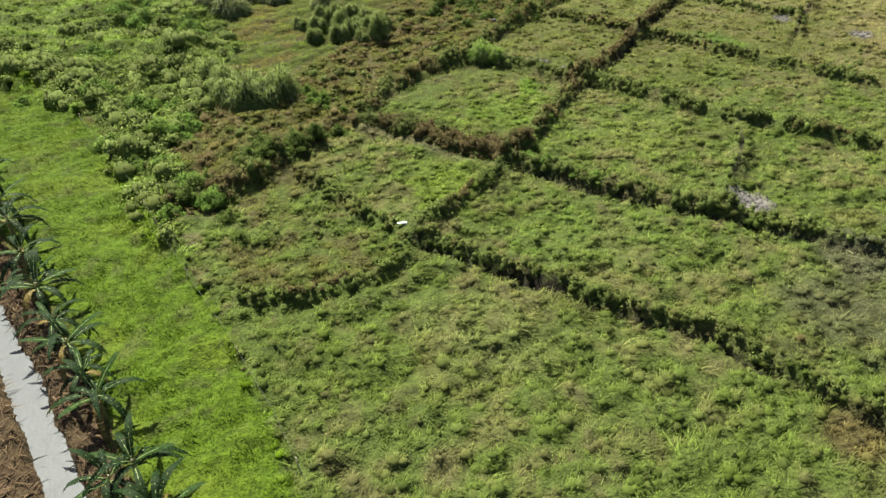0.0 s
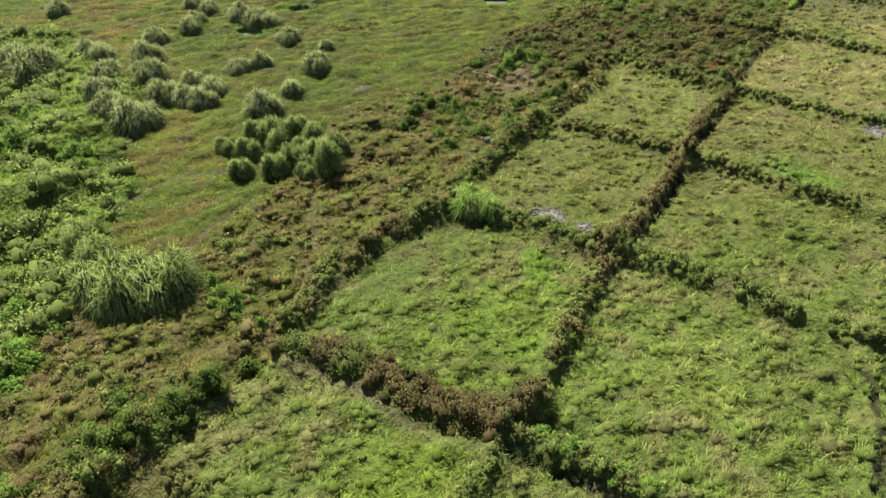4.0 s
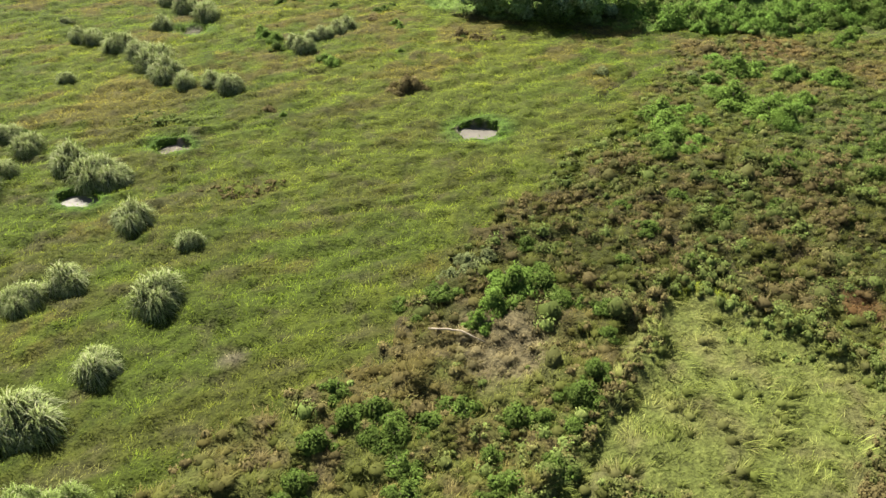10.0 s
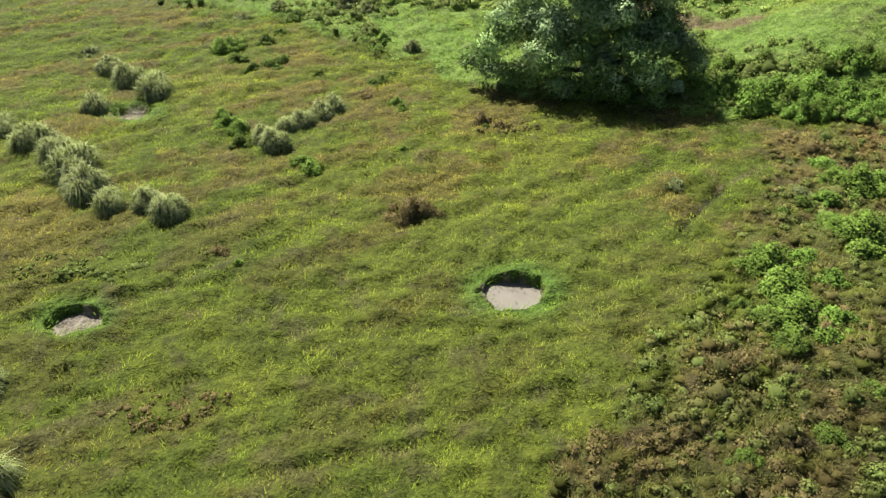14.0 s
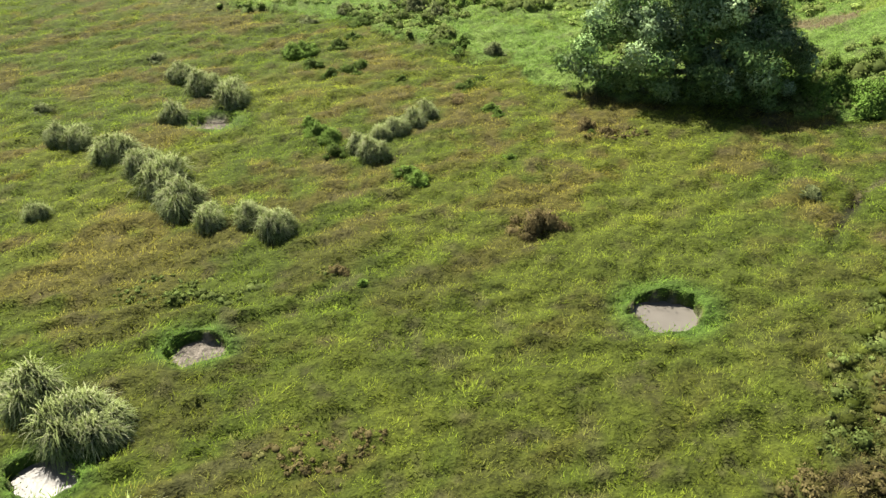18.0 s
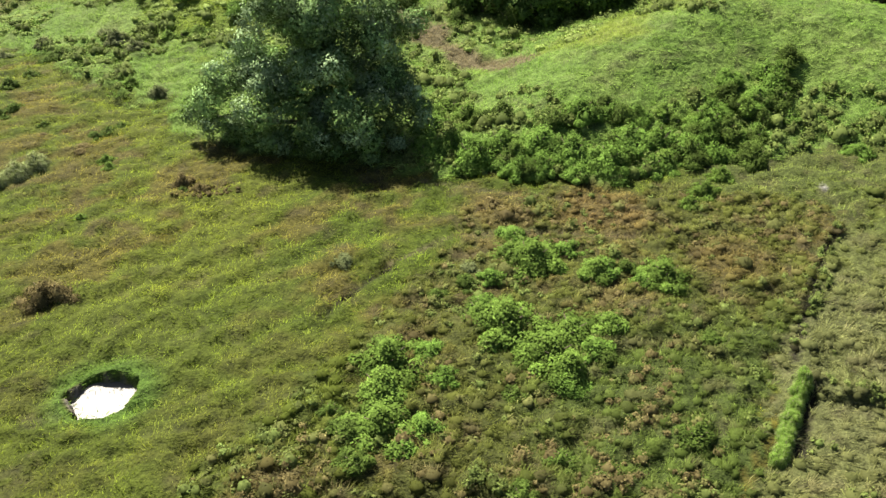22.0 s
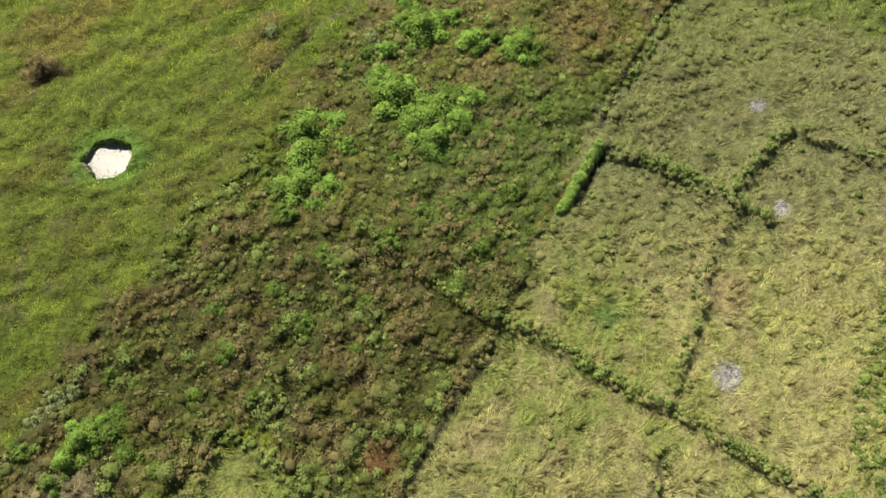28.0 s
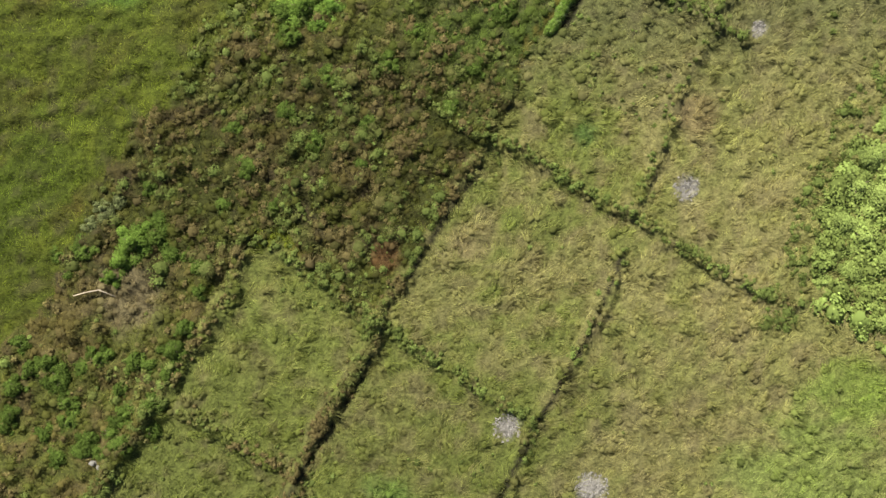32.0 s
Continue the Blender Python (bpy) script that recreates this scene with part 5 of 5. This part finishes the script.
def big_tree():
    cx, cy = 15.5, 126.0
    ob = thing("tree", cx, cy, (1, 1, 1), 0.0, 0.1)
    core = [(16, 128, 9.0, 2.6), (13.2, 127, 7.6, 2.5), (11.6, 127, 5.0, 2.2), (16, 126.2, 5.8, 2.3), (19.2, 126.6, 3.6, 2.0), (9, 126, 2.8, 1.9), (7.3, 126.2, 1.5, 1.3), (12.0, 124, 2.6, 1.8), (15.0, 122.8, 2.2, 1.7), (17.8, 122.3, 2.3, 1.7), (20.0, 123.6, 2.8, 1.8), (15.5, 125.5, 3.4, 2.2), (18.4, 125.2, 2.4, 1.7), (12.8, 126, 3.5, 2.1), (14.5, 130.3, 6.8, 2.5), (18.6, 130, 6.4, 2.5), (11, 128.8, 4.6, 2.2), (16.6, 127.4, 11.0, 1.5), (9.8, 125.2, 1.2, 1.5)]
    core += [(13.2, 122.8, 1.1, 1.5), (16.0, 121.7, 1.0, 1.4), (18.4, 121.7, 1.0, 1.4), (20.3, 123.4, 1.2, 1.4), (8.3, 125.5, 1.0, 1.3), (11.4, 123.9, 1.0, 1.3), (20.2, 127.6, 6.0, 2.2), (18.3, 128, 10.0, 1.9), (20.9, 127.8, 3.8, 1.9), (20.3, 128.3, 7.6, 2.0), (12, 127, 3.2, 2.3), (14, 127.6, 4.2, 2.4), (17, 127.4, 4.6, 2.5), (19.2, 127.4, 3.6, 2.3), (15.8, 127.0, 6.5, 2.5), (15.6, 126.6, 8.0, 2.2), (14.4, 126.4, 6.6, 2.2), (9.4, 126.8, 3.6, 1.7), (22.0, 126.6, 3.2, 1.7), (21.8, 127.8, 6.4, 1.6), (21.6, 125.0, 2.0, 1.6), (16.5, 124.0, 3.2, 1.7), (14.2, 124.4, 3.6, 1.7), (18.2, 124.0, 2.4, 1.5), (16.5, 124.8, 5.2, 1.7), (15.2, 123.4, 1.4, 1.3), (17.4, 123.0, 1.4, 1.3), (12.6, 124.6, 3.8, 1.5)]
    r = random.Random(91)
    lobes = []
    for x, y, z, rad in core:
        for _ in range(4):
            v = Vector((r.gauss(0, 1), r.gauss(0, 1), r.gauss(0.2, 0.8))).normalized() * rad * 0.56
            lobes.append((x + v.x, y + v.y, max(z + v.z, 0.6), rad * r.uniform(0.52, 0.78)))
    for k, (x, y, z, rad) in enumerate(lobes):
        much = r.uniform(0.4, 1.45)
        tint = [w * much for w in ((0.19, 0.29, 0.10), (0.24, 0.33, 0.16), (0.14, 0.23, 0.07))[k % 3]]
        v, q, c, nm = leaf_mass([(x - cx, y - cy, z, rad)], tint, 0.19, 430, 500 + k)
        tagged(part("leaf_mass", quad_mesh("leaf_mass", v, q, c, M_LEAF, normals=nm), ob), kind="stuff")
    part("trunk", bm_mesh("trunk", tube([(0, 0, -0.3), (0.1, 0.1, 2), (0.2, 0.6, 5), (0.4, 1.6, 8.5)], [0.42, 0.34, 0.25, 0.1], 10), M_BARK), ob)
    for x, y, z, rad in core[:15:2]:
        part("limb", bm_mesh("limb", tube([(0.1, 0.1, min(2.0, z * 0.5)), ((x - cx) * 0.5, (y - cy) * 0.5, z * 0.62), (x - cx, y - cy, z)], [0.2, 0.13, 0.05], 7), M_BARK), ob)
    tagged(ob, "large dark green leafy tree at the meadow's edge", "tree")


big_tree()


def tree_form(seed, tint, leaf):
    r = random.Random(seed)
    lobes = [(0, 0, 0.85, 0.17)]
    for k in range(19):
        a, d = r.uniform(0, 6.28), r.uniform(0.08, 0.4)
        lobes.append((math.cos(a) * d, math.sin(a) * d, r.uniform(0.12, 0.9 - d * 0.5), r.uniform(0.15, 0.23)))
    s = 7.0
    lobes = [tuple(w * s for w in b) for b in lobes]
    crowns = []
    for k in range(20):
        v, q, c, nm = leaf_mass(lobes[k:k + 1], tint, leaf * 1.3, 210, seed + k)
        crowns.append(quad_mesh("leaf_mass", v, q, c, M_LEAF, normals=nm))
    trunk = bm_mesh("trunk", tube([(0, 0, -0.3), (0.1, 0, 1.6), (0, 0.2, 3.5), (0.1, 0.1, 5.6)], [0.22, 0.17, 0.12, 0.05], 8), M_BARK)
    limbs = [bm_mesh("limb", tube([(0.05, 0, 1.4), (x * 0.5, y * 0.5, z * 0.65), (x, y, z)], [0.1, 0.07, 0.03], 6), M_BARK) for x, y, z, _ in lobes[1:6]]
    return crowns, trunk, limbs


TREES = [tree_form(601, (0.16, 0.27, 0.04), 0.25), tree_form(602, (0.095, 0.155, 0.036), 0.24), tree_form(603, (0.20, 0.27, 0.08), 0.36)]


def tree(x, y, size, form, label):
    crowns, trunk, limbs = TREES[form]
    ob = thing("tree", x, y, (size,) * 3, random.uniform(0, 6.28))
    for c in crowns:
        tagged(part("leaf_mass", c, ob), kind="stuff")
    part("trunk", trunk, ob)
    for b in limbs:
        part("limb", b, ob)
    tagged(ob, label, "tree", "trees behind the mound")


for x, y, s, f in [(14, 163, 1.1, 1), (28.5, 149.5, 1.0, 1), (33.0, 147.5, 1.0, 1), (37, 148, 1.0, 1), (40.5, 150.5, 0.8, 0), (44.5, 152.5, 0.75, 0), (48.5, 154, 0.85, 0),
                   (54, 160, 1.0, 1), (59.5, 160.5, 1.0, 0), (65, 160, 1.0, 0), (72, 156, 1.0, 0), (76, 150, 1.1, 0), (81, 146, 1.0, 1), (88, 142, 1.1, 0),
                   (36, 158, 1.0, 1), (30, 162, 1.1, 0), (46, 166, 1.1, 0), (70, 168, 1.2, 1), (58, 172, 1.2, 0),
                   (9.5, 171, 1.1, 1), (12, 166.5, 1.0, 1), (16.5, 167, 1.1, 1), (18.5, 163.5, 0.9, 1), (24.5, 165, 0.9, 0), (28, 157, 1.1, 1), (33, 154, 1.2, 1), (37.5, 153, 1.1, 1), (41.5, 157.5, 0.8, 0), (46, 158.5, 1.0, 0),
                   (51, 160.5, 1.0, 0), (56, 164.5, 1.1, 1), (62, 165, 1.1, 0), (67, 164.5, 1.1, 0), (50, 168, 1.1, 1), (54, 170.5, 1.1, 0), (64, 171, 1.2, 1), (75, 160.5, 1.2, 0), (80, 154, 1.1, 0), (85, 150, 1.0, 0), (76, 167, 1.2, 1),
                   (72.5, 151, 1.0, 0), (69, 153.5, 0.9, 1), (26, 171, 1.1, 1), (32, 170, 1.1, 1), (46, 174, 1.2, 1), (36.5, 164, 0.9, 1), (44.5, 163, 0.8, 0), (13.5, 174, 1.1, 1), (83, 162, 1.2, 1), (90, 152, 1.2, 0)]:
    tree(x, y, s, f, "leafy green tree in the tree line" if f == 0 else "dark leafy tree in the tree line")
tree(66.5, 149.5, 0.95, 2, "broad-leaved pale green tree behind the mound")
tree(71.5, 145.5, 0.8, 0, "yellow-green feathery tree behind the mound")

bushes([(26, 147, 1.5), (30.5, 145.5, 1.6), (34.5, 145.2, 1.5), (38.2, 146.4, 1.5), (42, 149.6, 1.4), (21.5, 151, 1.6), (17, 156, 1.8), (46.5, 151.5, 1.4), (51.5, 156, 1.5), (62, 156, 1.6), (57, 157, 1.5)],
       "dark", 1.1, "bushes under the tree line")
bushes([(27, 150, 2.6), (31.5, 148.6, 2.8), (35.6, 148.4, 2.7), (39.4, 149.8, 2.6), (43.6, 152, 2.6), (48, 154.6, 2.6), (53, 157.6, 2.7), (57.8, 159, 2.6), (63, 158.4, 2.6), (68, 157.6, 2.6)],
       "dark", 1.2, "bushes under the tree line")
bushes([(17.2, 145.4, 1.6), (16, 149, 1.8), (10, 151, 1.8), (6, 148, 1.6), (1, 150, 1.7), (12, 156, 1.8), (4, 156, 1.8)], "green", 0.8, "bushes on the far bank")
bushes([(20.4, 159.5, 2.0), (22.6, 162, 2.3), (25, 159, 2.0), (19.6, 166.5, 2.2), (22, 169, 2.4), (17, 160.5, 1.8), (24, 156, 1.8), (40.8, 161, 2.0), (43, 159.5, 1.9), (38.5, 161, 2.0), (-1.6, 157.5, 1.0), (-3.4, 151, 1.1), (-1.6, 150.2, 1.0), (-14, 170.5, 1.4), (-4, 169, 1.5), (1, 172, 1.6)],
       "green", 0.9, "bushes on the far bank")
bushes([(14.5, 160.5, 1.8), (12, 162.5, 1.8), (10, 166.5, 1.9), (15.5, 163.5, 2.2), (18.5, 160, 1.6)], "dark", 1.1, "bushes under the tree line")

# ---- houses among the far trees ----
M_TIN = surface("tin_roof", (0.15, 0.17, 0.20), (0.24, 0.26, 0.30), 1.5, 0.6, 0.1, 0.2)
M_RUST = surface("old_tin_roof", (0.24, 0.16, 0.13), (0.36, 0.28, 0.24), 1.2, 0.7, 0.2, 0.2)
M_WALL = surface("house_wall", (0.30, 0.30, 0.31), (0.45, 0.44, 0.43), 1.0)
M_WOOD = surface("weathered_wood", (0.16, 0.13, 0.10), (0.28, 0.24, 0.19), 0.4)
M_DARK = surface("dark_opening", (0.02, 0.02, 0.02), (0.035, 0.035, 0.035), 0.5)


def box(x0, x1, y0, y1, z0, z1):
    bm = bmesh.new()
    bmesh.ops.create_cube(bm, size=1)
    for v in bm.verts:
        v.co = Vector(((x0 + x1) / 2 + v.co.x * (x1 - x0), (y0 + y1) / 2 + v.co.y * (y1 - y0), (z0 + z1) / 2 + v.co.z * (z1 - z0)))
    bmesh.ops.bevel(bm, geom=bm.edges[:], offset=min(x1 - x0, y1 - y0, z1 - z0) * 0.08, segments=1, affect="EDGES")
    return bm


def corrugated(w, d, rise, waves):
    """A thin sloping sheet with ribs, w wide and d deep."""
    bm = bmesh.new()
    n = waves * 4
    top = []
    for k in range(n + 1):
        x, b = -w / 2 + w * k / n, 0.035 * math.sin(k * math.pi / 2)
        top.append((bm.verts.new((x, 0, b)), bm.verts.new((x, d, rise + b)), bm.verts.new((x, 0, b - 0.015)), bm.verts.new((x, d, rise + b - 0.015))))
    for a, b in zip(top[:-1], top[1:]):
        bm.faces.new((a[0], b[0], b[1], a[1]))
        bm.faces.new((a[2], a[3], b[3], b[2]))
        bm.faces.new((a[0], a[2], b[2], b[0]))
        bm.faces.new((a[1], b[1], b[3], a[3]))
    return bm


def house(x, y, w, d, turn, roof, label):
    ob = thing("house", x, y, (1, 1, 1), turn)
    for name, b in (("wall", (-w / 2, w / 2, -d / 2, -d / 2 + 0.15, -0.2, 2.5)), ("wall", (-w / 2, w / 2, d / 2 - 0.15, d / 2, -0.2, 2.5)),
                    ("wall", (-w / 2, -w / 2 + 0.15, -d / 2 + 0.15, d / 2 - 0.15, -0.2, 2.5)), ("wall", (w / 2 - 0.15, w / 2, -d / 2 + 0.15, d / 2 - 0.15, -0.2, 2.5))):
        part(name, bm_mesh(name, box(*b), M_WALL), ob)
    part("door", bm_mesh("door", box(-0.45, 0.45, -d / 2 - 0.05, -d / 2 - 0.003, -0.1, 2.0), M_WOOD), ob, "weathered wooden door")
    part("window", bm_mesh("window", box(w / 4, w / 4 + 0.9, -d / 2 - 0.04, -d / 2 - 0.003, 0.9, 1.9), M_DARK), ob)
    front = part("roof_sheet", bm_mesh("roof_sheet", corrugated(w + 0.8, d / 2 + 0.5, 1.1, 14), roof), ob)
    front.location = (0, -d / 2 - 0.5, 2.45)
    back = part("roof_sheet", bm_mesh("roof_sheet", corrugated(w + 0.8, d / 2 + 0.5, 1.1, 14), roof), ob)
    back.matrix_basis = Matrix.Translation((0, d / 2 + 0.5, 2.45)) @ Euler((0, 0, math.pi)).to_matrix().to_4x4()
    tagged(ob, label, "house", "houses behind the trees")


house(20.5, 177.5, 6, 5, 0.05, M_TIN, "small house with a grey tin roof among trees")
house(41, 169.5, 5, 4.5, -0.25, M_RUST, "small house with a pinkish rusted tin roof")


# ---- banana plants beside the canal ----
M_BANANA = coloured("banana_leaf", 0.6, 0.04, 0.2, 0.05)
M_STEM = surface("banana_stem", (0.12, 0.13, 0.05), (0.24, 0.20, 0.10), 0.2, 0.6, 0.3, 0.4, (1, 1, 0.2))


def banana_leaf_mesh(seed, length, wide, droop, tone):
    """One leaf along +x from its stalk: a folded, torn blade that arches over."""
    r = np.random.default_rng(seed)
    n = 16
    verts, quads, cols = [], [], []
    for k in range(n):
        t0, t1 = 0.08 + 0.92 * k / n, 0.08 + 0.92 * (k + 0.93) / n
        sag = r.uniform(0.02, 0.16)
        for sgn in (-1, 1):
            row = []
            for t in (t0, t1):
                w = wide * 0.5 * math.sin(math.pi * min(1, t * 0.97 + 0.03)) ** 0.55
                x, z = length * t * (1 - 0.18 * t), length * (0.75 * t - droop * t * t)
                row += [(x, 0, z), (x, sgn * w, z + 0.28 * w - sag * w * 3)]
            i = len(verts)
            verts += row
            quads.append((i, i + 1, i + 3, i + 2) if sgn > 0 else (i, i + 2, i + 3, i + 1))
            cols += [np.array(tone) * r.uniform(0.8, 1.2)] * 4
    return quad_mesh("leaf", np.array(verts), np.array(quads), np.array(cols), M_BANANA)


def midrib_mesh(length, droop):
    pts = [(length * t * (1 - 0.18 * t), 0, length * (0.75 * t - droop * t * t) - 0.015) for t in np.linspace(0, 1, 8)]
    return bm_mesh("midrib", tube(pts, list(np.linspace(0.035, 0.008, 8)), 5), M_RIB)


M_RIB = surface("banana_rib", (0.22, 0.28, 0.09), (0.32, 0.36, 0.15), 0.2, 0.5)
BANANA = [(banana_leaf_mesh(701 + k, le * 1.2, 0.38, dr, tone), midrib_mesh(le * 1.2, dr)) for k, (le, dr, tone) in enumerate(
    [(2.5, 0.75, (0.015, 0.034, 0.010)), (2.6, 1.0, (0.012, 0.028, 0.009)), (2.2, 0.4, (0.024, 0.055, 0.012)), (1.9, 1.4, (0.16, 0.12, 0.04))])]
M_HUSK = bm_mesh("pseudostem", tube([(0, 0, -0.2), (0.02, 0, 0.8), (0, 0.03, 1.6), (0.02, 0, 2.1)], [0.16, 0.14, 0.11, 0.07], 10), M_STEM)


def banana(x, y, size):
    ob = thing("banana_plant", x, y, (size,) * 3, random.uniform(0, 6.28))
    part("pseudostem", M_HUSK, ob, "fibrous green-brown false stem")
    a = random.uniform(0, 6.28)
    for k in range(11):
        leaf, rib = BANANA[(0, 1, 2, 0, 1, 1, 2, 0, 1, 3, 0)[k]]
        one = part("leaf", leaf, ob)
        one.matrix_basis = pose(0, 0, 2.0 - 0.04 * k, 0, random.uniform(-12, 30) - (35 if k < 2 else 0), math.degrees(a))
        part("midrib", rib, one)
        a += 2.4 + random.uniform(-0.3, 0.3)
    tagged(ob, "banana plant with long dark torn leaves beside the canal", "banana plant", "banana row")


for x, y, s in [(-10.3, 16.9, 1.0), (-11.9, 19.1, 1.0), (-12.6, 18.4, 0.9), (-14.5, 22.5, 1.05), (-17.1, 25.9, 1.05), (-20.0, 29.7, 1.1), (-22.2, 32.9, 1.05), (-24.2, 35.8, 1.1),
                (-26.1, 38.4, 1.1), (-18.5, 27.6, 0.85), (-21.0, 31.2, 0.8), (-15.8, 24.2, 0.8), (-28.4, 41.2, 1.1), (-31.0, 44.6, 1.1)]:
    banana(x, y, s * 0.8)

# dry banana leaves and straw on the canal's banks
x, y = scatter(40000, -40, -8, 12, 60)
d = line_distance(x, y, CANAL)
keep = ((d > 0.8) & (d < 2.5)) | (zones(x, y)["straw"] & (d > 0.8))
x, y = x[keep], y[keep]
th = rng.uniform(0, 6.28, len(x))
v, q, c = blades(np.column_stack([x, y, height(x, y)]), np.column_stack([np.cos(th), np.sin(th), rng.uniform(0.05, 0.6, len(x))]), rng.uniform(0.3, 0.9, len(x)),
                 rng.uniform(0.03, 0.09, len(x)), np.full(len(x), 0.25), np.array([0.21, 0.15, 0.09]) * rng.uniform(0.5, 1.4, len(x))[:, None])
tagged(new("dry_straw", quad_mesh("dry_straw", v, q, c, M_GRASS)), "dry brown straw and leaf litter on the banks", "straw", kind="stuff")

# ---- small things ----
M_WIRE = surface("galvanised_wire", (0.09, 0.095, 0.08), (0.15, 0.155, 0.14), 0.2, 0.5)
M_STONE = surface("pale_stone", (0.13, 0.125, 0.115), (0.25, 0.24, 0.22), 0.25, 0.85, 0.5)
M_STICK = surface("bleached_wood", (0.34, 0.27, 0.19), (0.52, 0.44, 0.33), 0.2, 0.8)
M_SACK = surface("white_sheet", (0.55, 0.58, 0.58), (0.75, 0.78, 0.78), 0.3, 0.6, 0.3)


def stone(x, y, sx, sy, sz, label, mat, name="stone", category="stone"):
    bm = bmesh.new()
    bmesh.ops.create_icosphere(bm, subdivisions=3, radius=1)
    for v in bm.verts:
        v.co *= 1 + 0.35 * noise.noise(v.co * 1.7 + Vector((x, y, 0)))
        v.co.z = max(v.co.z, -0.35)
    me = bm_mesh(name, bm, mat)
    ob = new(name, me)
    ob.matrix_basis = Matrix.Translation((x, y, float(height(np.array([x]), np.array([y]))[0]) + sz * 0.15)) @ Matrix.Diagonal((sx, sy, sz, 1))
    return tagged(ob, label, category)


stone(5.0, 70.5, 0.24, 0.18, 0.2, "pale grey boulder among dark weeds", M_STONE)
stone(5.4, 70.2, 0.2, 0.17, 0.15, "pale grey boulder among dark weeds", M_STONE)
sheet = stone(-2.15, 36.55, 0.42, 0.12, 0.09, "crumpled white plastic sheet on the bund", M_SACK, "plastic_sheet", "litter")
gz = lambda x, y: float(height(np.array([x]), np.array([y]))[0])
stick = new("fallen_branch", bm_mesh("fallen_branch", tube([(4.4, 81.6, gz(4.4, 81.6) + 0.35), (5.2, 81.8, gz(5.2, 81.8) + 0.42), (5.9, 81.9, gz(5.9, 81.9) + 0.36), (6.9, 81.4, gz(6.9, 81.4) + 0.3)], [0.035, 0.045, 0.04, 0.02], 7), M_STICK))
tagged(stick, "long bleached branch lying on brown weeds", "branch")
for mx, my, r in MUD[:8]:
    n = int(60 * r * r) + 12
    a, d = rng.uniform(0, 6.28, n), np.sqrt(rng.random(n)) * r * 0.95
    x, y = mx + np.cos(a) * d, my + np.sin(a) * d
    v, q, c, nm = weeds(x, y, rng.uniform(0.05, 0.14, n), rng.uniform(0.04, 0.1, n), np.tile(np.array([0.30, 0.285, 0.265]), (n, 1)), 9, 0.09)
    tagged(new("mud_clods", quad_mesh("mud_clods", v, q, c, M_LEAF)), "cracked grey mud clods in a bare patch", "mud", kind="stuff")

lane = along([(-26.5, 51.5), (-19.6, 41.8), (-15.3, 35), (-10.4, 27.6), (-7.3, 22.5), (-5.2, 18.6)], 1.5)
wire = tube([(x, y, gz(x, y) + 0.42 + 0.08 * math.sin(k * 0.9)) for k, (x, y) in enumerate(lane)], [0.006] * len(lane), 5)
fence = tagged(new("wire_fence"), "thin slack wire fence along the grassy lane", "fence")
part("wire", bm_mesh("wire", wire, M_WIRE), fence)
for x, y in lane[::5]:
    post = part("post", bm_mesh("post", tube([(x, y, gz(x, y) - 0.3), (x + 0.02, y, gz(x, y) + 0.2), (x, y, gz(x, y) + 0.6)], [0.03, 0.028, 0.025], 6), M_STICK), fence)
